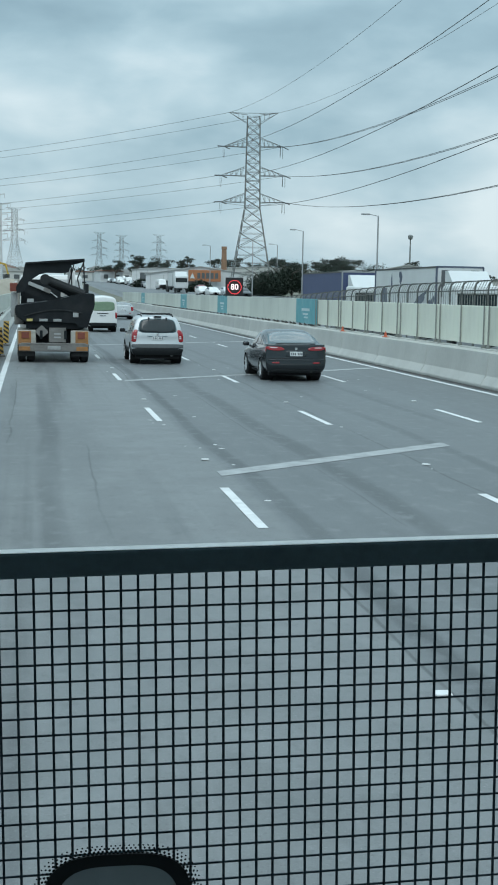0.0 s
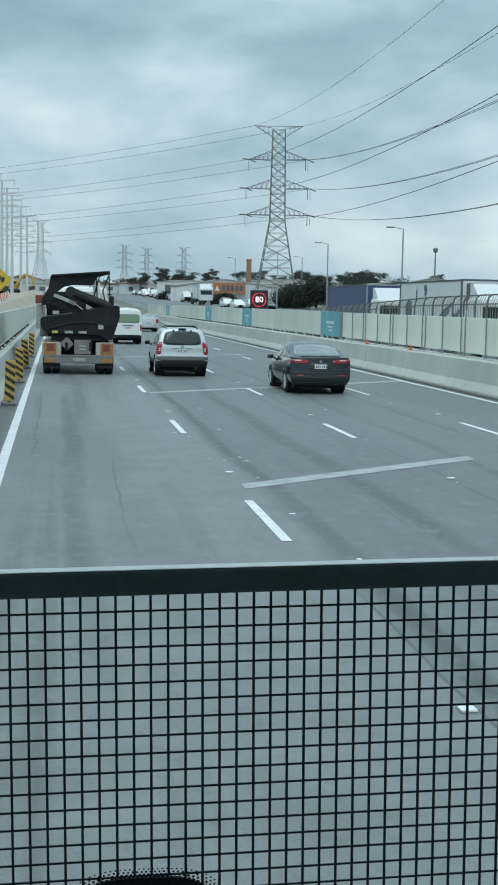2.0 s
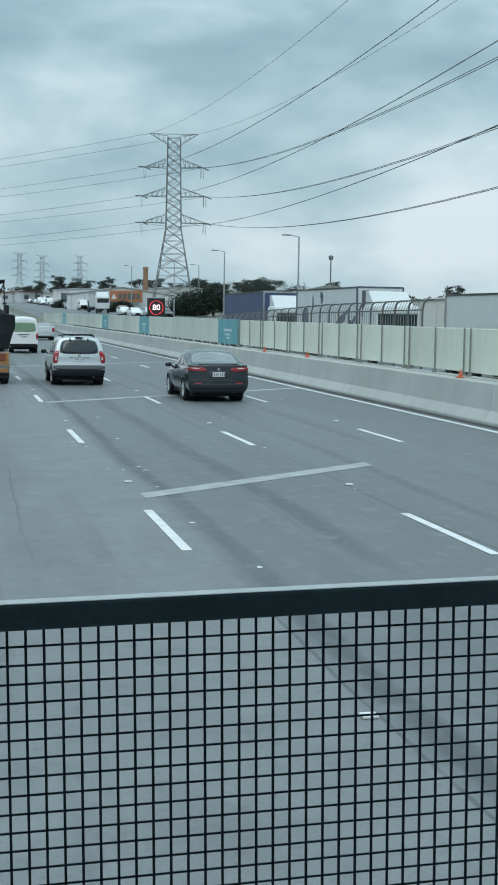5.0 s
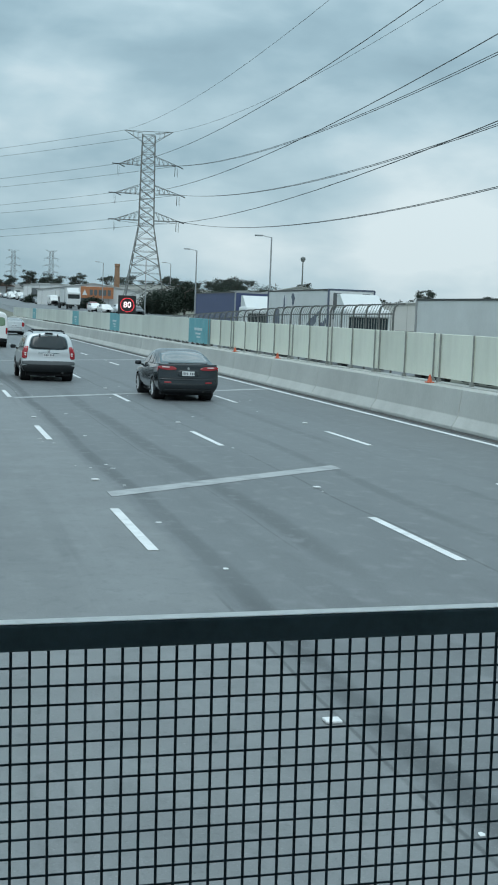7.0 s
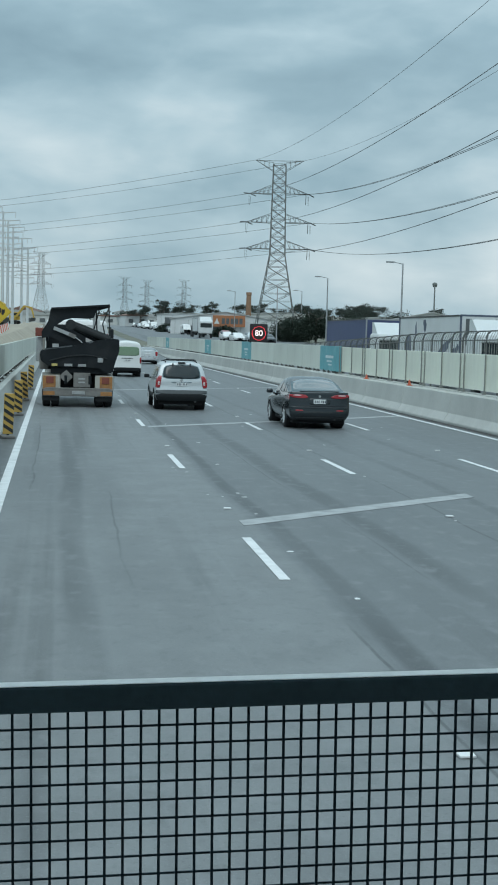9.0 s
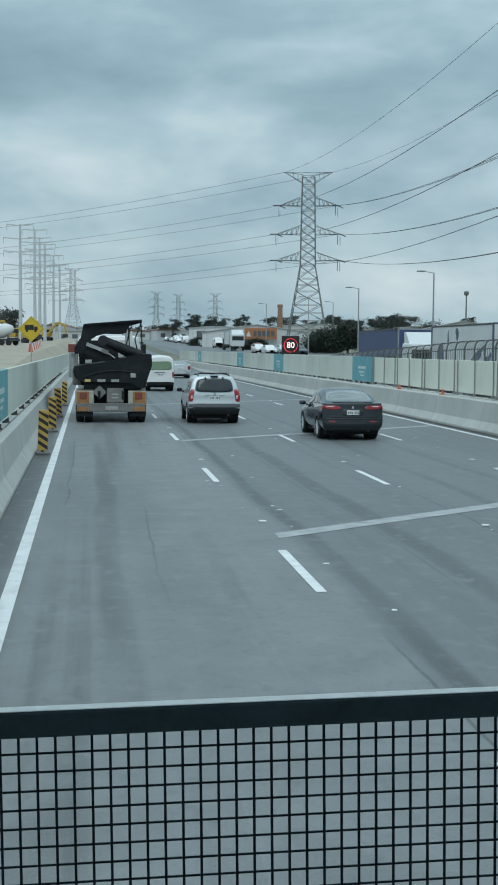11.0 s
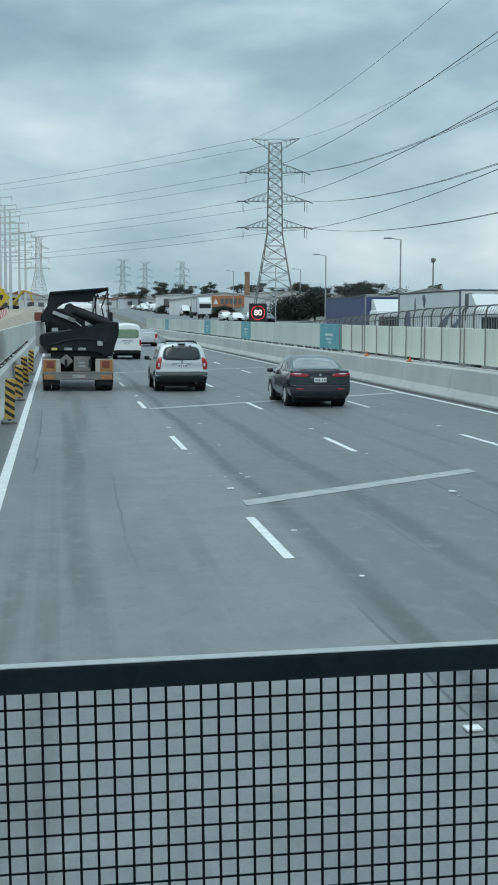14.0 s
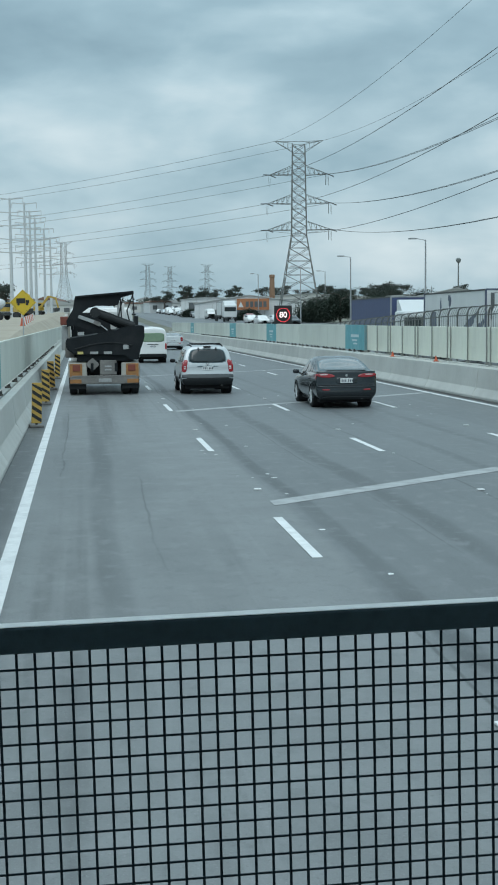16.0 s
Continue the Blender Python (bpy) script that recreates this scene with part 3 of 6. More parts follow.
M.update({
    "silver": paintwork("silver_paint", (0.56, 0.595, 0.61), 0.33, 0.25),
    "charcoal": paintwork("charcoal_paint", (0.011, 0.0165, 0.0205), 0.18, 0.15),
    "slate": paintwork("slate_paint", (0.03, 0.04, 0.046), 0.3, 0.25),
    "white": paintwork("white_paint", (0.70, 0.71, 0.70), 0.4, 0.0),
    "red_paint": paintwork("red_paint", (0.20, 0.03, 0.03), 0.35, 0.1),
    "glass": material("car_glass", (0.018, 0.026, 0.029), 0.10, vary=0.1, bump=0, clear=0.3),
    # paler base than car_glass: part of the sky's reflection is painted in
    "pale_glass": material("sky_paled_glass", (0.085, 0.108, 0.116), 0.06, vary=0.1, bump=0, clear=1.0),
    "green_glass": material("green_tinted_glass", (0.16, 0.24, 0.15), 0.12, vary=0.1, bump=0, clear=0.6),
    "tyre": material("tyre_rubber", (0.018, 0.0195, 0.021), 0.85, vary=0.2, scale=14, bump=0.2),
    "alloy": material("alloy_wheel", (0.66, 0.68, 0.69), 0.35, 0.2, vary=0.12, scale=9, bump=0.02),
    "cladding": material("dark_cladding", (0.018, 0.021, 0.023), 0.65, vary=0.15, scale=8, bump=0.08, spec=0.2),
    "grey_cladding": material("grey_cladding", (0.085, 0.095, 0.10), 0.5, vary=0.1, scale=8, bump=0.03),
    "red_lens": material("red_lens", (0.31, 0.010, 0.015), 0.15, vary=0.12, scale=12, bump=0.02, clear=0.8),
    "clear_lens": material("clear_lens", (0.72, 0.62, 0.62), 0.15, vary=0.1, scale=16, bump=0.02, clear=0.8),
    "plate": material("number_plate", (0.66, 0.68, 0.68), 0.5, vary=0.05, bump=0.02),
    "ink": material("plate_ink", (0.06, 0.07, 0.09), 0.6, vary=0.1, bump=0),
    "chrome": material("chrome", (0.62, 0.64, 0.65), 0.15, 1.0, vary=0.06, bump=0),
    # near-black: shade beneath vehicles and inside arches is put into this colour
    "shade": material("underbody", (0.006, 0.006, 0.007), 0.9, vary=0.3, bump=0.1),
})


def spline(table, u):
    """A smooth value at u from rows of numbers, one row a step."""
    a = np.asarray(table, float)
    n = len(a)
    i = min(max(int(math.floor(u)), 0), n - 2)
    f = u - i
    p0, p1, p2, p3 = a[max(i - 1, 0)], a[i], a[i + 1], a[min(i + 2, n - 1)]
    k = 0.5
    m1, m2 = (p2 - p0) * k, (p3 - p1) * k
    return (2 * f ** 3 - 3 * f ** 2 + 1) * p1 + (f ** 3 - 2 * f ** 2 + f) * m1 + (-2 * f ** 3 + 3 * f ** 2) * p2 + (f ** 3 - f ** 2) * m2


def car_shape(stations):
    """Surfaces of a car body. A station is (y, half widths by level, heights by level, set-back by level)."""
    tables = [[[w, y + b, z] for w, z, b in zip(ws, zs, bs)] for y, ws, zs, bs in stations]

    def side(u, v, s=1):
        col = [spline(row, v) for row in tables]
        p = spline(col, u)
        return Vector((s * max(p[0], 0), p[1], p[2]))

    def tail(s, v, bulge=0.07):
        p = spline(tables[0], v)
        return Vector((s * max(p[0], 0), p[1] - bulge * (1 - abs(s) ** 2.5), p[2]))

    return side, tail


def surface_grid(bm, fn, us, vs):
    rows = [[bm.verts.new(fn(u, v)) for v in vs] for u in us]
    for a, b in zip(rows, rows[1:]):
        for i in range(len(vs) - 1):
            bm.faces.new((a[i], a[i + 1], b[i + 1], b[i]))


def patch(name, fn, u, v, hu, hv, lift, mat, parent, power=5.0, skew=0.0, label="", out=None, n=28):
    """A panel with rounded corners that follows a body surface, lifted off it, with an edge of its own."""
    bm = bmesh.new()
    e = 1e-3

    def at(a, b, h):
        p = fn(a, b)
        nrm = (fn(a + e, b) - fn(a - e, b)).cross(fn(a, b + e) - fn(a, b - e))
        nrm = nrm.normalized() if nrm.length > 1e-12 else Vector((0, -1, 0))
        if nrm.dot(out) < 0:
            nrm = -nrm
        return p + nrm * h

    rings = []
    for k, h in ((1.02, -0.004), (1.0, lift), (0.8, lift), (0.55, lift), (0.3, lift), (0.1, lift)):
        ring = []
        for i in range(n):
            a = 2 * math.pi * i / n
            c, s = math.cos(a), math.sin(a)
            r = (abs(c) ** power + abs(s) ** power) ** (-1 / power)
            db = r * s * k
            ring.append(bm.verts.new(at(u + hu * (r * c * k + skew * db), v + hv * db, h)))
        rings.append(ring)
    for a, b in zip(rings, rings[1:]):
        for i in range(n):
            j = (i + 1) % n
            bm.faces.new((a[i], a[j], b[j], b[i]))
    bm.faces.new(rings[-1])
    return part(name, bm, mat, parent, label, True)


def wheel_mesh(r, w, spokes):
    tyre = bmesh.new()
    lathe(tyre, [(r * 0.62, -w / 2), (r * 0.9, -w / 2), (r * 0.985, -w * 0.4), (r, -w * 0.25), (r, w * 0.25), (r * 0.985, w * 0.4), (r * 0.9, w / 2), (r * 0.62, w / 2)],
          (0, 0, 0), "x", 28, False)
    rim = bmesh.new()
    lathe(rim, [(r * 0.68, -w * 0.3), (r * 0.68, w * 0.47), (r * 0.61, w * 0.47), (r * 0.58, w * 0.1)], (0, 0, 0), "x", 24, False)
    lathe(rim, [(r * 0.6, -w * 0.05), (r * 0.6, -w * 0.02)], (0, 0, 0), "x", 16)
    lathe(rim, [(r * 0.17, w * 0.1), (r * 0.17, w * 0.45), (r * 0.1, w * 0.5)], (0, 0, 0), "x", 12)
    for k in range(spokes):
        a = 2 * math.pi * k / spokes
        d = Vector((0, math.cos(a), math.sin(a)))
        beam(rim, Vector((w * 0.38, 0, 0)) + d * r * 0.12, Vector((w * 0.42, 0, 0)) + d * r * 0.66, r * 0.20, w * 0.12)
    return tyre, rim


def add_wheels(root, r, w, track, ys, spokes, half, lip):
    """Wheels set into round openings cut in the body's sides, each with a dark well behind and a lip round it."""
    tyre, rim = wheel_mesh(r, w, spokes)
    body = next(o for o in root.children if o.name.split(".")[0] == "body")
    bm = bmesh.new()
    bm.from_mesh(body.data)
    gone = [f for f in bm.faces if abs(f.calc_center_median().x) > half * 0.7
            and any((f.calc_center_median().y - y) ** 2 + (f.calc_center_median().z - r - 0.02) ** 2 < (r * 1.10) ** 2 for y in ys)]
    bmesh.ops.delete(bm, geom=gone, context="FACES")
    bm.to_mesh(body.data)
    bm.free()
    for o in root.children:
        if o.name.split(".")[0] == "sill_cladding":
            bm = bmesh.new()
            bm.from_mesh(o.data)
            bmesh.ops.subdivide_edges(bm, edges=[e for e in bm.edges if e.calc_length() > 0.12], cuts=8, use_grid_fill=True)
            bmesh.ops.triangulate(bm, faces=bm.faces)
            gone = [f for f in bm.faces if any((f.calc_center_median().y - y) ** 2 + (f.calc_center_median().z - r - 0.02) ** 2 < (r * 1.10) ** 2 for y in ys)]
            bmesh.ops.delete(bm, geom=gone, context="FACES")
            bm.to_mesh(o.data)
            bm.free()
    first = None
    for y in ys:
        for s in (-1, 1):
            if first is None:
                t = part("tyre", tyre, M["tyre"], None, "", True)
                q = part("rim", rim, M["alloy"], None, "bright alloy rim")
                first = (t.data, q.data)
            else:
                t, q = new("tyre", first[0]), new("rim", first[1])
            e = new("wheel")
            e.parent = root
            e.matrix_local = pose(s * track, y, r, 0, 0, 0 if s > 0 else 180)
            t.parent = q.parent = e
            lip_ring = bmesh.new()
            lathe(lip_ring, [(r * 1.05, -0.06 * s), (r * 1.17, -0.05 * s), (r * 1.17, 0.010 * s), (r * 1.13, 0.022 * s), (r * 1.05, 0.022 * s)], (s * half, y, r + 0.02), "x", 36, False)
            bmesh.ops.delete(lip_ring, geom=[v for v in lip_ring.verts if v.co.z < 0.24], context="VERTS")
            part("wheel_arch", lip_ring, lip, root, "", True)
            # near-black lining, the arch's inner shade held in its colour
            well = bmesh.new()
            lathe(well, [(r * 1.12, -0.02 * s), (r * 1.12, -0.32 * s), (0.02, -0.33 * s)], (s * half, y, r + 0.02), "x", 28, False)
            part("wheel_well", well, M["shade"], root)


def mirror(root, side, y, z, x, mat):
    for s in (-1, 1):
        bm = bmesh.new()
        box(bm, s * x - 0.10, s * x + 0.10, y - 0.05, y + 0.08, z - 0.065, z + 0.07, 0.045)
        box(bm, s * (x - 0.16) - 0.06, s * (x - 0.16) + 0.06, y, y + 0.05, z - 0.09, z - 0.03, 0.01)
        part("wing_mirror", bm, mat, root, "", True)


def number_plate(root, y, z, w=0.37, h=0.13):
    p = part("number_plate", cubed(-w / 2, w / 2, y - 0.012, y, z - h / 2, z + h / 2, 0.004), M["plate"], root, "white number plate with plain dark bars")
    for k in range(6):
        x = -w * 0.40 + k * w * 0.145 + (0.03 if k > 2 else 0)
        part("plate_bar", cubed(x, x + w * 0.075, y - 0.016, y - 0.0122, z - h * 0.27, z + h * 0.27), M["ink"], p)


def body_part(root, side, tail, mat, top_u, levels=5):
    bm = bmesh.new()
    us = np.linspace(0, top_u, 104)
    vs = np.linspace(0, levels, 42)
    for s in (-1, 1):
        surface_grid(bm, lambda u, v: side(u, v, s), us, vs)
    surface_grid(bm, lambda s, v: tail(s, v), np.linspace(-1, 1, 25), vs)
    bmesh.ops.remove_doubles(bm, verts=bm.verts, dist=0.002)
    return part("body", bm, mat, root, "", True)


def suv(x, y, paint, kind):
    """A boxy family four-wheel drive, seen from behind."""
    old = kind == "old"
    root = thing("suv", x, y, 0, 0, "silver compact SUV with dark lower cladding driving in its lane" if old else "slate grey family SUV with chrome trim and red lamps", "car", "cars on the road")
    k = 1.0 if old else 1.045
    S = [
        (0.00, [0.82, 0.895, 0.895, 0.865, 0.655, 0], [0.34, 0.52, 0.84, 1.10, 1.61, 1.655], [0.02, -0.05, 0.0, 0.02, 0.17, 0.20]),
        (0.40, [0.82, 0.90, 0.905, 0.87, 0.66, 0], [0.34, 0.50, 0.84, 1.09, 1.64, 1.69], [0, 0, 0, 0, 0.04, 0.05]),
        (1.20, [0.82, 0.895, 0.905, 0.87, 0.66, 0], [0.34, 0.50, 0.84, 1.07, 1.65, 1.70], [0] * 6),
        (2.10, [0.82, 0.895, 0.905, 0.865, 0.65, 0], [0.34, 0.50, 0.84, 1.05, 1.62, 1.68], [0] * 6),
        (2.75, [0.82, 0.895, 0.905, 0.865, 0.65, 0], [0.34, 0.50, 0.84, 1.04, 1.51, 1.60], [0] * 6),
        (3.35, [0.82, 0.895, 0.90, 0.85, 0.74, 0], [0.34, 0.50, 0.84, 1.01, 1.06, 1.11], [0] * 6),
        (3.95, [0.80, 0.885, 0.89, 0.82, 0.70, 0], [0.34, 0.50, 0.80, 0.95, 0.99, 1.03], [0] * 6),
        (4.32, [0.72, 0.81, 0.80, 0.72, 0.60, 0], [0.36, 0.50, 0.72, 0.84, 0.88, 0.90], [0] * 6),
        (4.42, [0.40, 0.50, 0.50, 0.45, 0.30, 0], [0.40, 0.50, 0.66, 0.72, 0.74, 0.75], [0] * 6),
    ]
    S = [(a * k, [w * k for w in ws], zs, bs) for a, ws, zs, bs in S]
    side, tail = car_shape(S)
    body_part(root, side, tail, paint, len(S) - 1)
    back = Vector((0, -1, 0.1))
    trim = M["black"]
    patch("window_surround", tail, 0, 3.47, 0.80, 0.465, 0.006, trim, root, 6, 0, "", back)
    patch("rear_window", tail, 0, 3.47, 0.765, 0.43, 0.012, M["glass"], root, 5, 0, "dark tinted rear window", back)
    bm = bmesh.new()
    w0, w1 = tail(0.02, 3.12) + Vector((0, -0.022, 0)), tail(-0.55, 3.17) + Vector((0, -0.022, 0))
    beam(bm, w0, w1, 0.018)
    beam(bm, w0, tail(0.02, 2.98) + Vector((0, -0.02, 0)), 0.03)
    part("rear_wiper", bm, M["cladding"], root)
    if old:
        for hx in (-0.45, 0.45):
            h = tail(hx, 3.93)
            part("window_hinge", cubed(h.x - 0.025, h.x + 0.025, h.y - 0.04, h.y + 0.02, h.z - 0.05, h.z + 0.05, 0.008), M["cladding"], root)
        for u in (0.75, 1.75):
            h = side(u, 4.2)
            part("roof_bar", cubed(-h.x, h.x, h.y - 0.03, h.y + 0.03, h.z + 0.055, h.z + 0.085, 0.01), M["cladding"], root)
    for s in (-1, 1):
        out = Vector((s, 0, 0.2))
        fn = lambda u, v, s=s: side(u, v, s)
        for u0, u1, sk in ((0.42, 1.02, 0.0), (1.10, 2.02, 0.0), (2.10, 3.35, -0.25)):
            patch("side_window", fn, (u0 + u1) / 2, 3.46, (u1 - u0) / 2, 0.36, 0.006, M["glass"], root, 5, sk, "", out)
        for u in (1.32, 2.35):
            h = fn(u, 2.75)
            part("door_handle", cubed(h.x - 0.02, h.x + 0.025, h.y - 0.08, h.y + 0.08, h.z - 0.015, h.z + 0.02, 0.008), paint if old else M["chrome"], root)
        if old:
            lamp = patch("tail_light", lambda a, b, s=s: tail(s * a, b), 0.905, 2.52, 0.085, 0.70, 0.022, M["red_lens"], root, 6, -0.15, "tall red tail light", back)
            patch("lens_spot", lambda a, b, s=s: tail(s * a, b), 0.89, 2.28, 0.04, 0.10, 0.032, M["clear_lens"], lamp, 2.4, 0, "", back)
            patch("lens_spot", lambda a, b, s=s: tail(s * a, b), 0.89, 2.56, 0.04, 0.10, 0.032, M["clear_lens"], lamp, 2.4, 0, "", back)
            patch("lamp_wrap", fn, 0.12, 2.52, 0.16, 0.66, 0.014, M["red_lens"], root, 4, 0, "", out)
        else:
            patch("tail_light", lambda a, b, s=s: tail(s * a, b), 0.72, 2.62, 0.27, 0.22, 0.022, M["red_lens"], root, 4, 0.1, "slim red tail light", back)
            patch("lamp_wrap", fn, 0.18, 2.62, 0.22, 0.2, 0.014, M["red_lens"], root, 4, 0, "", out)
            patch("fog_light", lambda a, b, s=s: tail(s * a, b), 0.74, 1.30, 0.16, 0.13, 0.05, M["red_lens"], root, 4, 0, "", back)
        patch("sill_cladding", fn, 3.0, 0.62, 3.0, 0.60, 0.012, M["cladding"] if not old else M["grey_cladding"], root, 12, 0, "", out, 40)
    patch("rear_bumper", tail, 0, 0.60, 0.99, 0.60, 0.03, M["cladding"], root, 9, 0, "dark plastic rear bumper", back)
    if old:
        patch("bumper_top", tail, 0, 1.40, 0.99, 0.20, 0.034, M["grey_cladding"], root, 8, 0, "grey bumper step", back)
        patch("tailgate_strip", tail, 0, 2.62, 0.40, 0.045, 0.02, M["black"], root, 6, 0, "", back)
    else:
        patch("chrome_strip", tail, 0, 2.64, 0.44, 0.05, 0.02, M["chrome"], root, 6, 0, "", back)
        patch("skid_plate", tail, 0, 0.7, 0.6, 0.22, 0.05, M["galv"], root, 5, 0, "silver skid plate", back)
    py = tail(0, 2.3).y
    number_plate(root, py - 0.01, tail(0, 2.3).z)
    badge = tail(0, 2.82)
    bm = bmesh.new()
    lathe(bm, [(0.045, -0.012), (0.045, 0.0), (0.03, 0.004)], (0, badge.y - 0.008, badge.z), "y", 16)
    part("badge", bm, M["chrome"], root, "plain chrome oval badge")
    top = side(0.25, 4.9)
    part("high_brake_light", cubed(-0.13, 0.13, top.y - 0.19, top.y - 0.1, top.z - 0.025, top.z + 0.03, 0.01), M["red_lens"] if not old else M["cladding"], root)
    for s in (-1, 1):
        bm = bmesh.new()
        pts = [side(u, 4.2, s) + Vector((0, 0, 0.022)) for u in np.linspace(0.55, 3.2, 9)]
        for p, q in zip(pts, pts[1:]):
            beam(bm, p, q, 0.025, 0.03)
        for p in (pts[0], pts[4], pts[8]):
            beam(bm, p - Vector((0, 0, 0.06)), p, 0.04)
        part("roof_rail", bm, M["cladding"] if old else M["chrome"], root)
    mirror(root, side, 2.95 * k, 1.10, 1.02 * k, M["cladding"] if old else paint)
    # long box near the road, there to deepen the darkness under the car
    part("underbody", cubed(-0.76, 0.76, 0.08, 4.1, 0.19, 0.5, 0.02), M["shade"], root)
    bm = bmesh.new()
    lathe(bm, [(0.035, -0.12), (0.035, 0.1)], (0.5, 0.05, 0.31), "y", 10)
    part("exhaust_pipe", bm, M["dark_steel"], root)
    add_wheels(root, 0.345 * k, 0.23, 0.795 * k, (0.78 * k, 3.40 * k), 5, 0.895 * k, M["cladding"])
    return root


def sedan(x, y, paint, name="sedan", label="dark charcoal sedan with wide red tail lights in its lane", lift=0.0, lamp="wide", turn=0):
    root = thing(name, x, y, 0, turn, label, "car", "cars on the road")
    d = lift
    S = [
        (0.00, [0.79, 0.875, 0.89, 0.86, 0.79, 0], [0.27, 0.45, 0.76, 1.04 + d, 1.085 + d, 1.10 + d], [0.05, -0.04, 0.0, 0.03, 0.06, 0.07]),
        (0.42, [0.79, 0.885, 0.897, 0.862, 0.75, 0], [0.25, 0.43, 0.77, 1.02 + d, 1.10 + d, 1.13 + d], [0] * 6),
        (1.00, [0.79, 0.885, 0.897, 0.862, 0.675, 0], [0.24, 0.43, 0.77, 0.99 + d * 0.8, 1.30 + d * 0.6, 1.36 + d * 0.6], [0] * 6),
        (1.60, [0.79, 0.885, 0.895, 0.86, 0.645, 0], [0.24, 0.43, 0.77, 0.97, 1.41, 1.47], [0] * 6),
        (2.30, [0.79, 0.885, 0.895, 0.85, 0.615, 0], [0.24, 0.43, 0.77, 0.94, 1.40, 1.46], [0] * 6),
        (2.85, [0.79, 0.885, 0.895, 0.85, 0.62, 0], [0.24, 0.43, 0.77, 0.92, 1.23, 1.29], [0] * 6),
        (3.40, [0.78, 0.88, 0.885, 0.82, 0.70, 0], [0.32, 0.46, 0.76, 0.89, 0.94, 0.98], [0] * 6),
        (4.10, [0.74, 0.85, 0.86, 0.78, 0.64, 0], [0.32, 0.46, 0.70, 0.80, 0.84, 0.87], [0] * 6),
        (4.42, [0.60, 0.70, 0.70, 0.62, 0.48, 0], [0.34, 0.46, 0.62, 0.70, 0.73, 0.75], [0] * 6),
        (4.52, [0.30, 0.40, 0.40, 0.35, 0.25, 0], [0.38, 0.46, 0.56, 0.60, 0.62, 0.63], [0] * 6),
    ]
    side, tail = car_shape(S)
    body_part(root, side, tail, paint, len(S) - 1)
    back, up_back = Vector((0, -1, 0.05)), Vector((0, -0.6, 1))

    def screen(s, u):
        p = side(u, 4.0)
        c = side(u, 5.0)
        return Vector((s * p.x, p.y, p.z + (c.z - p.z) * (1 - s * s) + 0.004))

    patch("window_surround", screen, 0, 1.62, 0.99, 0.80, 0.004, M["black"], root, 7, 0, "", up_back)
    patch("rear_window", screen, 0, 1.62, 0.93, 0.72, 0.010, M["pale_glass"], root, 6, 0, "sloping rear window, sky reflection partly in its colour", up_back)
    for s in (-1, 1):
        out = Vector((s, 0, 0.2))
        fn = lambda u, v, s=s: side(u, v, s)
        for u0, u1, sk in ((1.75, 2.25, 0.5), (2.32, 3.30, 0.0), (3.38, 4.75, -0.35)):
            patch("side_window", fn, (u0 + u1) / 2, 3.47, (u1 - u0) / 2, 0.34, 0.006, M["glass"], root, 4.5, sk, "", out)
        for u in (2.45, 3.5):
            h = fn(u, 2.72)
            part("door_handle", cubed(h.x - 0.02, h.x + 0.025, h.y - 0.08, h.y + 0.08, h.z - 0.012, h.z + 0.016, 0.006), M["chrome"], root)
        if lamp == "wide":
            tl = patch("tail_light", lambda a, b, s=s: tail(s * a, b), 0.71, 2.66, 0.29, 0.21, 0.02, M["red_lens"], root, 2.6, 0.3, "wide red tail light", back)
            patch("clear_strip", lambda a, b, s=s: tail(s * a, b), 0.76, 2.74, 0.13, 0.05, 0.028, M["clear_lens"], tl, 3, 0, "", back)
        else:
            patch("tail_light", lambda a, b, s=s: tail(s * a, b), 0.86, 2.4, 0.12, 0.45, 0.02, M["red_lens"], root, 3.2, 0, "red tail light", back)
        patch("lamp_wrap", fn, 0.30, 2.58, 0.32, 0.25, 0.012, M["red_lens"], root, 3, 0, "", out)
        patch("reflector", lambda a, b, s=s: tail(s * a, b), 0.68, 1.35, 0.12, 0.06, 0.02, M["red_lens"], root, 4, 0, "", back)
    patch("lower_bumper", tail, 0, 0.30, 0.86, 0.27, 0.03, M["cladding"], root, 7, 0, "dark lower bumper", back)
    patch("bumper_seam", tail, 0, 1.72, 0.93, 0.025, 0.006, M["shade"], root, 8, 0, "", back)
    patch("bumper_shelf", tail, 0, 1.60, 0.95, 0.07, 0.03, paint, root, 8, 0, "", back)
    patch("plate_recess", tail, 0, 2.16, 0.34, 0.30, 0.008, paint, root, 7, 0, "", back)
    q = tail(0, 2.16)
    number_plate(root, q.y - 0.012, q.z)
    badge = tail(0, 2.72)
    bm = bmesh.new()
    lathe(bm, [(0.038, -0.008), (0.038, 0.0), (0.03, 0.003)], (0, badge.y - 0.004, badge.z - 0.02), "y", 16)
    part("badge", bm, M["chrome"], root, "plain chrome oval badge")
    lip = side(0.1, 4.6)
    part("boot_lip", cubed(-0.58, 0.58, lip.y - 0.06, lip.y + 0.03, lip.z - 0.015, lip.z + 0.022, 0.012), paint, root)
    mirror(root, side, 3.05, 0.98, 0.98, paint)
    part("underbody", cubed(-0.76, 0.76, 0.12, 4.2, 0.17, 0.45, 0.02), M["shade"], root)
    bm = bmesh.new()
    lathe(bm, [(0.035, -0.14), (0.035, 0.1)], (0.45, 0.08, 0.30), "y", 10)
    part("exhaust_pipe", bm, M["dark_steel"], root)
    add_wheels(root, 0.325, 0.22, 0.785, (0.86, 3.56), 7, 0.878, paint)
    return root


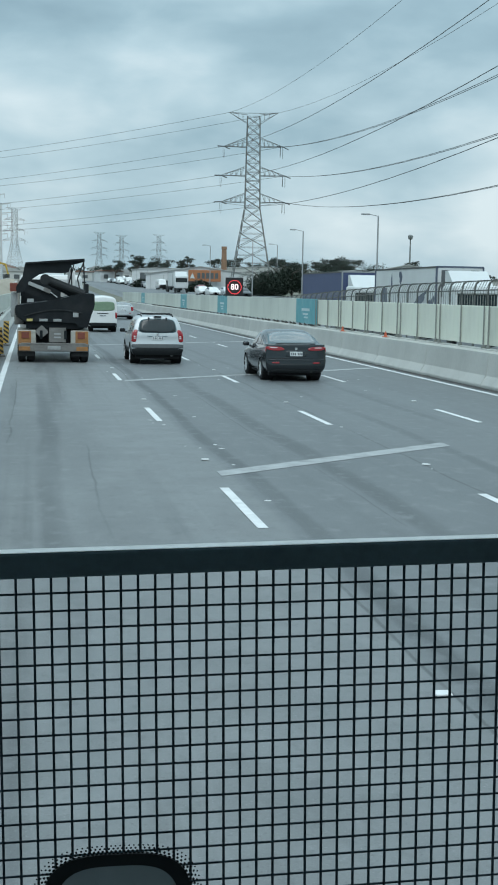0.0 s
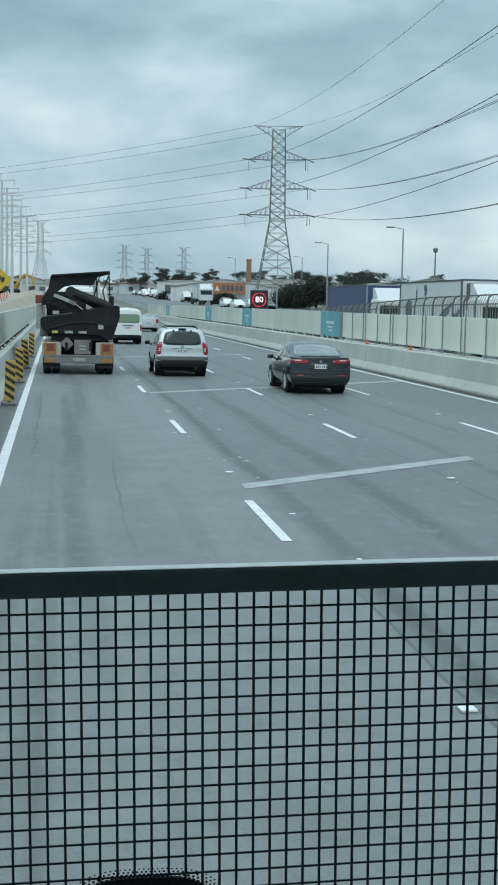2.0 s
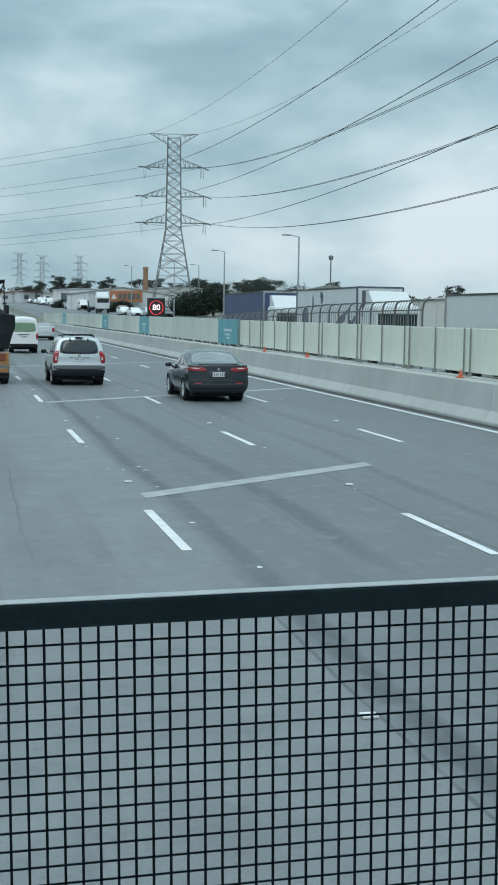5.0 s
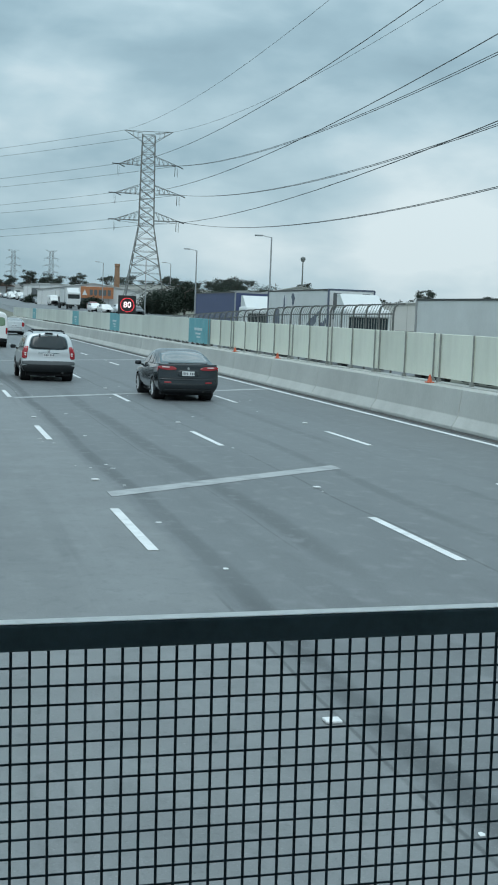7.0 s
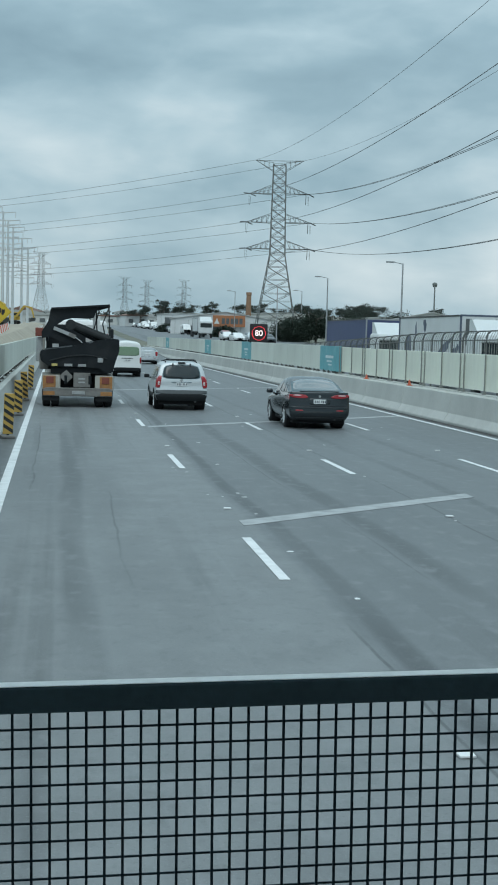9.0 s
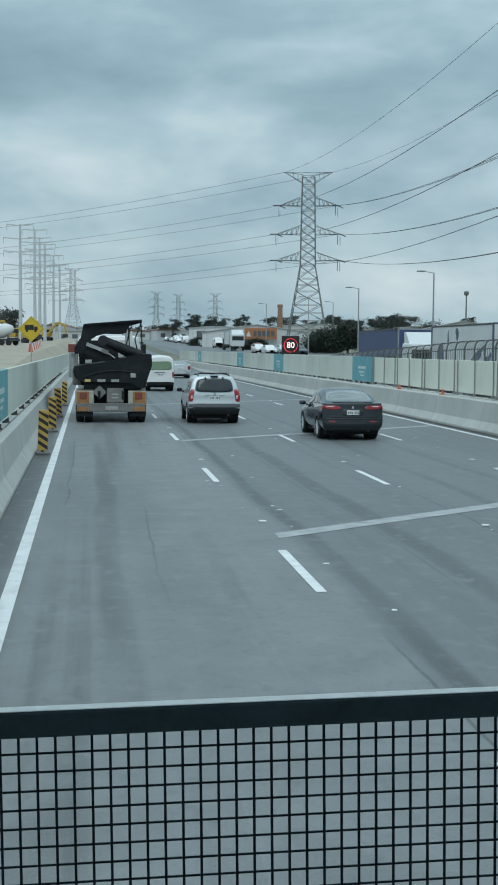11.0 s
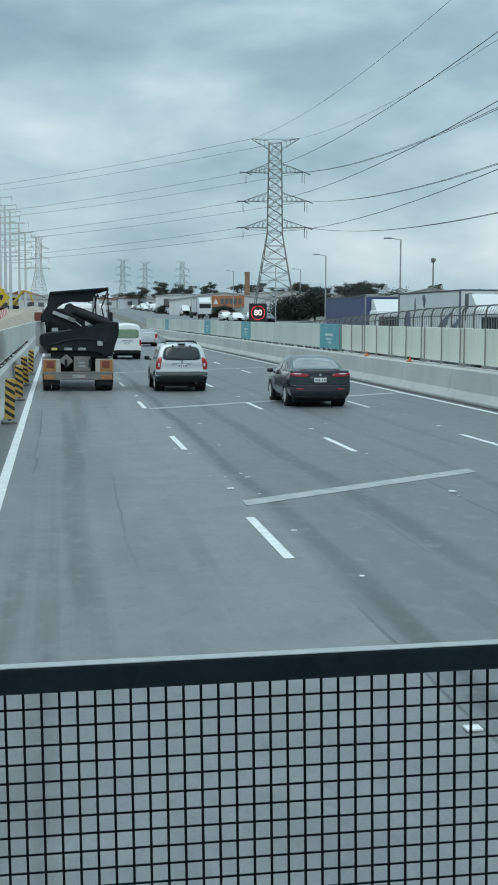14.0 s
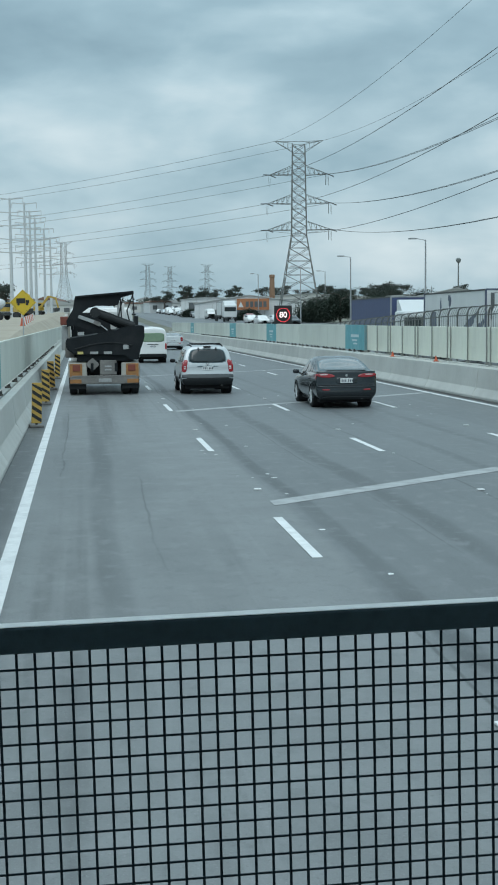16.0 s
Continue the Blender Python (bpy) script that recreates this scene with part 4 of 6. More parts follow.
def van(x, y, turn=0):
    root = thing("van", x, y, 0, turn, "white high-roof van with a green-tinted rear window", "van", "cars on the road")
    S = [
        (0.0, [0.80, 0.86, 0.87, 0.86, 0.74, 0], [0.36, 0.55, 0.95, 1.25, 2.0, 2.16], [0.0, -0.03, 0, 0.01, 0.07, 0.12]),
        (0.4, [0.82, 0.875, 0.88, 0.87, 0.76, 0], [0.34, 0.55, 0.95, 1.25, 2.05, 2.22], [0] * 6),
        (2.2, [0.82, 0.875, 0.88, 0.87, 0.76, 0], [0.34, 0.55, 0.95, 1.25, 2.06, 2.24], [0] * 6),
        (3.6, [0.82, 0.875, 0.88, 0.87, 0.74, 0], [0.34, 0.55, 0.95, 1.22, 1.98, 2.14], [0] * 6),
        (4.3, [0.82, 0.87, 0.87, 0.85, 0.74, 0], [0.34, 0.55, 0.92, 1.12, 1.35, 1.42], [0] * 6),
        (4.7, [0.6, 0.7, 0.7, 0.66, 0.5, 0], [0.36, 0.55, 0.8, 0.95, 1.0, 1.02], [0] * 6),
    ]
    side, tail = car_shape(S)
    body_part(root, side, tail, M["white"], len(S) - 1)
    back = Vector((0, -1, 0))
    patch("rear_window", tail, 0, 3.42, 0.84, 0.34, 0.01, M["green_glass"], root, 6, 0, "green-tinted rear window", back)
    for s in (-1, 1):
        patch("tail_light", lambda a, b, s=s: tail(s * a, b), 0.93, 2.3, 0.06, 0.6, 0.015, M["red_lens"], root, 4, 0, "", back)
        fn = lambda u, v, s=s: side(u, v, s)
        patch("side_window", fn, 3.3, 3.45, 0.5, 0.32, 0.008, M["glass"], root, 5, -0.2, "", Vector((s, 0, 0)))
    patch("rear_bumper", tail, 0, 0.55, 0.98, 0.5, 0.03, M["cladding"], root, 8, 0, "dark rear bumper", back)
    patch("tailgate_handle", tail, 0, 2.72, 0.4, 0.06, 0.02, M["cladding"], root, 5, 0, "", back)
    number_plate(root, tail(0, 2.2).y - 0.01, tail(0, 2.2).z)
    mirror(root, side, 4.0, 1.3, 1.0, M["cladding"])
    part("underbody", cubed(-0.7, 0.7, 0.2, 4.3, 0.22, 0.5), M["shade"], root)
    add_wheels(root, 0.33, 0.21, 0.765, (0.9, 3.7), 6, 0.868, M["cladding"])
    return root


suv(4.35, 46.5, M["silver"], "old")
suv(4.4, -1.8, M["slate"], "new")
sedan(7.6, 38.0, M["charcoal"])
white_van = van(4.3, 82.0)
hatch = sedan(8.0, 118.0, M["silver"], "hatchback", "silver hatchback far ahead on the freeway", 0.12, "tall")


# ---- the tipper truck ahead ----
M.update({
    "truck_black": material("black_steel", (0.008, 0.011, 0.0135), 0.62, vary=0.3, scale=3, grain=40, bump=0.12, dirt=(0.035, 0.036, 0.036), dirt_amount=0.45, spec=0.25),
    "arm_grey": material("dusty_arm", (0.018, 0.020, 0.0215), 0.5, vary=0.2, scale=5, bump=0.1, dirt=(0.05, 0.05, 0.048), dirt_amount=0.4, spec=0.3),
    "bare": material("bare_metal", (0.40, 0.41, 0.41), 0.45, 0.5, vary=0.15, scale=5, bump=0.08, dirt=(0.14, 0.13, 0.12), dirt_amount=0.5),
    "dusty": material("dusty_metal", (0.20, 0.195, 0.185), 0.75, 0.1, vary=0.2, scale=5, bump=0.15, dirt=(0.08, 0.075, 0.07), dirt_amount=0.6),
    "guard": material("mudguard_cream", (0.42, 0.41, 0.37), 0.6, vary=0.12, scale=4, bump=0.05, dirt=(0.18, 0.16, 0.13), dirt_amount=0.6),
    "marker_red": material("marker_red", (0.20, 0.050, 0.032), 0.5, vary=0.15, scale=10, dirt=(0.14, 0.07, 0.05), dirt_amount=0.5),
    "marker_orange": material("marker_orange", (0.36, 0.165, 0.052), 0.55, vary=0.15, scale=10, dirt=(0.15, 0.10, 0.06), dirt_amount=0.7),
    "marker_yellow": material("marker_yellow", (0.55, 0.46, 0.16), 0.5, vary=0.15, scale=10),
    "cab_white": paintwork("cab_white", (0.66, 0.66, 0.65), 0.4, 0.0),
})


def tipper(x, y):
    root = thing("tipper_truck", x, y, 0, 0, "black tipper truck with folded arms and orange tail boards", "truck")
    for s in (-1, 1):
        part("chassis_rail", cubed(s * 0.42 - 0.05, s * 0.42 + 0.05, 0.1, 7.6, 0.82, 1.12, 0.01), M["truck_black"], root)
    tyre, rim = wheel_mesh(0.5, 0.27, 8)
    data = None
    for yy in (0.75, 2.1, 6.6):
        for s in (-1, 1):
            for off in ((1.09, 0.78) if yy < 5 else (1.05,)):
                if data is None:
                    t, q = part("tyre", tyre, M["tyre"], None, "", True), part("rim", rim, M["dusty"], None)
                    data = t.data, q.data
                else:
                    t, q = new("tyre", data[0]), new("rim", data[1])
                e = new("wheel")
                e.parent = root
                e.matrix_local = pose(s * off, yy, 0.5, 0, 0, 0 if s > 0 else 180)
                t.parent = q.parent = e
    for s in (-1, 1):
        bm = bmesh.new()
        pts = [(0.22 + 1.3 * k / 10 * 2, 1.02 + 0.16 * math.sin(math.pi * k / 10)) for k in range(11)]
        prism(bm, pts + [(p[0], p[1] - 0.05) for p in pts[::-1]], s * 0.93 - 0.32, s * 0.93 + 0.32, "x")
        part("mudguard", bm, M["guard"], root, "dusty cream mudguard")
        part("mudguard_face", cubed(s * 0.93 - 0.33, s * 0.93 + 0.33, 0.15, 0.22, 0.60, 1.14, 0.05), M["guard"], root)
        board = part("tail_board", cubed(s * 0.99 - 0.22, s * 0.99 + 0.22, 0.10, 0.146, 0.60, 1.10, 0.01), M["marker_orange"], root, "orange reflective tail board")
        part("red_lamp", cubed(s * 0.97 - 0.13, s * 0.97 + 0.13, 0.07, 0.098, 0.84, 1.07, 0.012), M["marker_red"], board)
        part("beam_reflector", cubed(s * 1.0 - 0.2, s * 1.0 + 0.2, 0.015, 0.036, 0.42, 0.56, 0.006), M["marker_orange"], root)
        part("mud_flap", cubed(s * 0.93 - 0.3, s * 0.93 + 0.3, 0.16, 0.175, 0.22, 0.62, 0.004), M["tyre"], root)
    part("rear_beam", cubed(-1.2, 1.2, 0.04, 0.14, 0.39, 0.66, 0.02), M["dusty"], root, "dusty grey rear bumper beam")
    part("beam_top", cubed(-1.12, 1.12, 0.03, 0.10, 0.63, 0.69, 0.01), M["dusty"], root)
    part("beam_plate", cubed(-0.2, 0.25, 0.02, 0.036, 0.46, 0.58, 0.004), M["bare"], root)
    part("tool_box", cubed(-0.15, 0.44, 0.12, 0.6, 0.70, 1.22, 0.025), M["dusty"], root, "dusty grey steel box")
    for z in (0.86, 0.98):
        part("faded_bar", cubed(0.02, 0.26, 0.112, 0.118, z, z + 0.05), M["bare"], root)
    bm = bmesh.new()
    prism(bm, [(-0.62, 1.05), (-0.40, 0.84), (-0.18, 1.05), (-0.20, 1.12), (-0.40, 1.31), (-0.60, 1.14)], 0.12, 0.15, "y")
    part("diamond_plate", bm, M["dusty"], root, "dusty diamond placard")
    part("cross_member", cubed(-0.95, 1.05, 0.2, 0.4, 1.18, 1.42, 0.02), M["truck_black"], root)
    # axle and pan coloured near-black for the shade under the tub
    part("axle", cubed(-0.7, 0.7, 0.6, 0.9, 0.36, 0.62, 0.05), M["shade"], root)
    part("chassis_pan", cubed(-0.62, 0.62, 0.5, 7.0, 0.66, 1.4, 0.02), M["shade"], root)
    part("light_strip", cubed(-1.02, 1.0, 0.06, 0.2, 1.42, 1.56, 0.015), M["truck_black"], root)
    for x0, mt in ((-0.92, "marker_yellow"), (-0.48, "bare"), (0.0, "bare")):
        part("strip_marker", cubed(x0, x0 + (0.2 if mt == "marker_yellow" else 0.28), 0.04, 0.058, 1.44, 1.53, 0.004), M[mt], root)
    # hopper: a deep black tub with a raked tail
    bm = bmesh.new()
    prism(bm, [(-1.33, 1.86), (-1.30, 1.98), (-0.3, 2.12), (0.45, 2.28), (0.7, 2.38), (1.28, 2.44), (1.43, 2.42), (1.44, 2.02), (1.30, 1.60), (1.20, 1.24), (0.9, 1.22),
               (0.75, 1.42), (-1.05, 1.45), (-1.30, 1.62)], 0.05, 4.6, "y")
    bmesh.ops.bevel(bm, geom=list(bm.edges), offset=0.03, segments=2, affect="EDGES")
    part("tub", bm, M["truck_black"], root, "black steel tub")
    bm = bmesh.new()
    prev = None
    for k in range(9):
        f = k / 8
        p = Vector((-1.0 + 2.0 * f, 0.03, 1.62 + 0.22 * math.sin(f * 2.6)))
        if prev is not None:
            beam(bm, prev, p, 0.05, 0.05, 6)
        prev = p
    part("tub_rib", bm, M["arm_grey"], root)
    part("tub_marker", cubed(0.68, 0.87, 0.015, 0.045, 1.60, 1.76, 0.004), M["bare"], root)
    part("tub_marker", cubed(-0.9, -0.68, -0.02, 0.03, 2.10, 2.22, 0.004), M["bare"], root)
    # folded lifting arms
    bm = bmesh.new()
    beam(bm, (-0.30, 0.35, 2.92), (1.08, 0.35, 2.40), 0.30, 0.30, 14)
    lathe(bm, [(0.18, -0.02), (0.18, 0.3)], (-0.28, 0.22, 2.90), "y", 16)
    part("lift_arm", bm, M["arm_grey"], root, "thick dark lifting arm")
    bm = bmesh.new()
    beam(bm, (-0.12, 0.5, 2.78), (0.80, 0.5, 2.30), 0.16, 0.2, 12)
    part("lift_ram", bm, M["truck_black"], root)
    bm = bmesh.new()
    beam(bm, (-1.02, 0.45, 2.62), (0.35, 0.45, 2.12), 0.26, 0.3)
    part("lower_arm", bm, M["truck_black"], root)
    bm = bmesh.new()
    beam(bm, (-0.86, 0.27, 2.77), (-0.34, 0.27, 2.57), 0.16, 0.12)
    part("ram_sleeve", bm, M["bare"], root, "worn silver ram sleeve")
    bm = bmesh.new()
    beam(bm, (-0.34, 0.27, 2.57), (-0.10, 0.27, 2.47), 0.19, 0.14)
    part("ram_collar", bm, M["dusty"], root)
    bm = bmesh.new()
    beam(bm, (-0.1, 0.30, 2.46), (0.14, 0.30, 2.28), 0.09, 0.09, 8)
    part("ram_rod", bm, M["chrome"], root)
    # raised tailgate with its tarp, braced by a strut
    bm = bmesh.new()
    prism(bm, [(-0.98, 3.42), (-0.95, 3.46), (-0.55, 3.46), (-0.50, 3.49), (1.08, 3.64), (1.10, 3.54), (0.62, 3.40), (0.53, 3.16), (0.3, 3.12), (-0.22, 3.13), (-0.5, 3.06),
               (-0.70, 2.92), (-0.86, 2.72), (-1.04, 2.45), (-1.27, 2.40), (-1.29, 2.62), (-1.06, 3.0)], 0.3, 0.42, "y")
    part("raised_gate", bm, M["truck_black"], root, "black raised gate with torn tarp edge")
    bm = bmesh.new()
    prism(bm, [(-0.96, 3.42), (1.08, 3.58), (1.08, 3.645), (-0.96, 3.475)], 0.15, 0.85, "y")
    part("tarp", bm, M["truck_black"], root)
    bm = bmesh.new()
    for a, b in (((1.05, 0.3, 3.58), (1.10, 0.3, 2.46)), ((1.05, 0.3, 3.5), (0.84, 0.3, 2.95)), ((0.84, 0.3, 2.95), (0.95, 0.3, 2.45)), ((0.62, 0.5, 3.4), (0.66, 0.5, 2.5)), ((0.72, 0.5, 3.42), (0.5, 0.5, 2.6))):
        beam(bm, a, b, 0.045)
    part("strut", bm, M["arm_grey"], root)
    for s in (-1, 1):
        part("tub_side", cubed(s * 1.1 - 0.04, s * 1.1 + 0.04, 0.6, 4.4, 2.3, 2.55 + (0.2 if s < 0 else 0)), M["truck_black"], root)
    part("stack_pipe", cubed(0.62, 0.72, 4.9, 5.1, 1.2, 3.35, 0.02), M["bare"], root, "pale exhaust stack")
    part("stack_pipe", cubed(0.78, 0.90, 4.9, 5.1, 1.2, 3.28, 0.02), M["cab_white"], root)
    part("cab", cubed(-1.2, 1.2, 5.4, 7.7, 0.7, 3.12, 0.18), M["cab_white"], root, "white truck cab")
    part("cab_back_window", cubed(-0.95, -0.25, 5.37, 5.396, 2.2, 2.6, 0.04), M["glass"], root)
    for s in (-1, 1):
        bm = bmesh.new()
        beam(bm, (s * 1.15, 7.3, 2.85), (s * 1.42, 7.2, 2.85), 0.05)
        beam(bm, (s * 1.15, 7.3, 2.0), (s * 1.42, 7.2, 2.0), 0.05)
        box(bm, s * 1.42 - 0.1, s * 1.42 + 0.1, 7.1, 7.25, 2.05, 2.8, 0.04)
        part("wing_mirror", bm, M["cladding"] if s > 0 else M["cab_white"], root)
    part("headboard", cubed(-1.15, 0.35, 4.62, 4.74, 1.2, 2.92, 0.02), M["truck_black"], root)
    part("fuel_tank", cubed(-1.15, -0.55, 3.2, 4.6, 0.5, 1.05, 0.1), M["bare"], root)
    part("side_locker", cubed(-1.38, -1.05, 2.7, 3.4, 1.25, 1.85, 0.04), M["dusty"], root)
    bm = bmesh.new()
    lathe(bm, [(0.16, 1.5), (0.17, 1.55), (0.17, 2.35), (0.15, 2.42)], (-1.36, 4.3, 0), "z", 14)
    part("air_cleaner", bm, M["bare"], root, "worn silver canister")
    part("hose_box", cubed(-1.56, -1.2, 4.0, 4.5, 2.45, 2.78, 0.03), M["marker_red"], root, "dull red box")
    part("grab_post", cubed(-1.24, -1.17, 0.75, 0.82, 1.9, 2.9, 0.01), M["guard"], root, "pale upright post")
    return root


tipper(0.75, 47.0)


# ---- beyond the walls: sheds, trees, lamps, parked lorries, far traffic ----
M.update({
    "shed": material("shed_cladding", (0.52, 0.53, 0.51), 0.7, vary=0.06, scale=0.3, grain=4, bump=0.05, dirt=(0.40, 0.40, 0.38), dirt_amount=0.4),
    "shed_roof": material("shed_roof", (0.36, 0.37, 0.36), 0.6, vary=0.1, scale=0.3, grain=3, bump=0.05),
    "shed_dark": material("shed_opening", (0.10, 0.11, 0.115), 0.6, vary=0.2, scale=0.5, bump=0),
    "sign_orange": material("sign_orange", (0.40, 0.16, 0.07), 0.6, vary=0.06, scale=1, bump=0),
    "brick": material("chimney_brick", (0.27, 0.16, 0.10), 0.85, vary=0.15, scale=2, bump=0.1),
    "bark": material("bark", (0.10, 0.085, 0.07), 0.9, vary=0.25, scale=3, bump=0.3),
    "pine": material("dark_foliage", (0.022, 0.036, 0.024), 0.85, vary=0.45, scale=1.2, grain=9, bump=0.2),
    "gum": material("gum_foliage", (0.040, 0.052, 0.042), 0.85, vary=0.4, scale=0.8, grain=6, bump=0.2),
    "curtain_blue": material("blue_curtain", (0.055, 0.075, 0.16), 0.6, vary=0.12, scale=0.8, grain=6, bump=0.05, stretch=(1, 4, 0.4)),
    "trailer_white": material("trailer_white", (0.62, 0.64, 0.64), 0.55, vary=0.05, scale=0.8, grain=8, bump=0.02, dirt=(0.45, 0.46, 0.46), dirt_amount=0.3),
    "art_blue": material("faded_blue_print", (0.085, 0.105, 0.15), 0.6, vary=0.25, scale=2, bump=0),
    "container_red": material("container_red", (0.22, 0.035, 0.035), 0.6, vary=0.15, scale=1.5, bump=0.05),
    "bollard_yellow": material("bollard_yellow", (0.50, 0.32, 0.07), 0.5, vary=0.1, scale=5, dirt=(0.35, 0.24, 0.07), dirt_amount=0.4),
    "orange_plastic": material("orange_plastic", (0.55, 0.11, 0.05), 0.5, vary=0.1, scale=5, dirt=(0.35, 0.15, 0.07), dirt_amount=0.4),
    "yellow_sign": material("yellow_sign", (0.62, 0.42, 0.03), 0.5, vary=0.06, scale=4),
    "sign_black": material("sign_black", (0.015, 0.016, 0.017), 0.5, vary=0.1, bump=0),
    "led_red": glowing("led_red", (1.0, 0.06, 0.08), 1.4),
    "led_white": glowing("led_white", (1.0, 0.80, 0.80), 1.3),
    "dirt": material("bare_earth", (0.34, 0.30, 0.24), 0.95, vary=0.2, scale=0.2, grain=3, bump=0.3),
})
RNG = random.Random(7)


def shed(name, x0, x1, y0, y1, h, peak, label, turn=0.0, wallm="shed", bays=()):
    """A long low factory: walls with ribs, a pitched roof with rooflights, dark openings."""
    z0 = rise((y0 + y1) / 2) - 0.4
    cx, cy = (x0 + x1) / 2, (y0 + y1) / 2
    root = thing(name, cx, cy, z0, turn, label, "building")
    w, d = (x1 - x0) / 2, (y1 - y0) / 2
    part("wall", cubed(-w, w, -d, d, 0, h, 0.05), M[wallm], root)
    bm = bmesh.new()
    prism(bm, [(-w - 0.3, h), (0, h + peak), (w + 0.3, h), (w + 0.3, h + 0.15), (0, h + peak + 0.15), (-w - 0.3, h + 0.15)], -d - 0.3, d + 0.3, "y")
    part("roof", bm, M["shed_roof"], root, "pale ribbed metal roof")
    bm = bmesh.new()
    prism(bm, [(-w, h), (w, h), (0, h + peak)], -d - 0.02, -d + 0.1, "y")
    part("gable", bm, M[wallm], root)
    k, rib = -w + 1.0, None
    while k < w:
        if rib is None:
            rib = o = part("wall_rib", cubed(0, 0.08, -d - 0.05, -d, 0, h), M["shed_roof"], root)
        else:
            o = new("wall_rib", rib.data)
            o.parent = root
        o.location = (k, 0, 0)
        k += 3.0
    for bx, bw, bz0, bz1 in bays:
        o = part("opening", cubed(bx, bx + bw, -d - 0.08, -d - 0.02, bz0, bz1, 0.01), M["shed_dark"], root, "dark opening")
        part("opening_frame", cubed(bx - 0.15, bx + bw + 0.15, -d - 0.12, -d - 0.06, bz1, bz1 + 0.15), M["shed_roof"], o)
    for k in range(5):
        f = -d + (k + 0.5) * 2 * d / 5
        for s in (-1, 1):
            m = Matrix.Translation((s * w / 2, f, h + peak / 2 + 0.2)) @ pose(0, 0, 0, 0, s * math.degrees(math.atan2(peak, w)), 0)
            part("rooflight", cubed(-w * 0.3, w * 0.3, -0.6, 0.6, -0.04, 0.06, 0, m), M["trailer_white"], root)
    return root


shed("factory", 27, 44, 352, 376, 5.0, 0.5, "flat white factory block with dark dock openings", -4, wallm="trailer_white", bays=((-6.5, 4, 2.2, 4.2), (-1.6, 5.2, 0.4, 4.0), (4.6, 2.6, 2.6, 3.6)))
shed("factory", 45, 80, 356, 390, 5.2, 1.1, "long pale grey factory with a low pitched roof", -4, bays=((-14, 4, 3.0, 4.4), (-8, 4, 3.0, 4.4), (2, 5, 0.5, 3.4), (10, 5, 3.0, 4.4)))
shed("warehouse", 27, 52, 303, 330, 4.0, 1.9, "white gabled warehouse with an orange sign panel", -6, wallm="trailer_white", bays=((-9, 3.4, 0.9, 2.6), (-3.5, 3.2, 0.3, 2.9), (1.2, 1.2, 0.3, 2.4)))
shed("factory", 82, 128, 360, 395, 5.2, 1.2, "wide pale factory with stepped roof and rooflights", -10, bays=((-20, 10, 2.0, 5.0), (6, 8, 0.5, 4.0)))
shed("warehouse", 52, 74, 210, 236, 4.2, 2.4, "white low gabled warehouse beyond the service road", -12, bays=((-2, 3.2, 0.8, 2.4), (3, 5, 0.4, 1.6)))
shed("workshop", 77, 96, 205, 230, 4.4, 0.6, "white flat workshop with a dark roller door", -16, bays=((-4, 3, 0.3, 2.6),))
sign = thing("wall_sign", 38.9, 302.6, rise(300) + 2.45, -6, "orange sign panel with dark plain shapes on the warehouse wall", "sign")
part("board", cubed(-4.2, 4.2, -0.9, -0.7, 0, 3.2, 0.05), M["sign_orange"], sign)
for k in range(5):
    part("dark_shape", cubed(-1.9 + k * 1.15, -1.1 + k * 1.15, -0.96, -0.905, 0.8, 2.4), M["shed_dark"], sign)
bm = bmesh.new()
prism(bm, [(-3.8, 0.8), (-2.5, 0.8), (-3.15, 2.4)], -0.96, -0.905, "y")
part("pale_shape", bm, M["trailer_white"], sign)
sign.scale = (0.88, 1.0, 0.80)
chim = thing("chimney", 49.0, 342.0, rise(342) - 0.3, 0, "tall orange-brown brick chimney behind the factory roof", "chimney")
bm = bmesh.new()
lathe(bm, [(0.85, 0), (0.62, 10.6), (0.72, 10.7), (0.72, 11.4)], (0, 0, 0), "z", 12)
part("shaft", bm, M["brick"], chim)


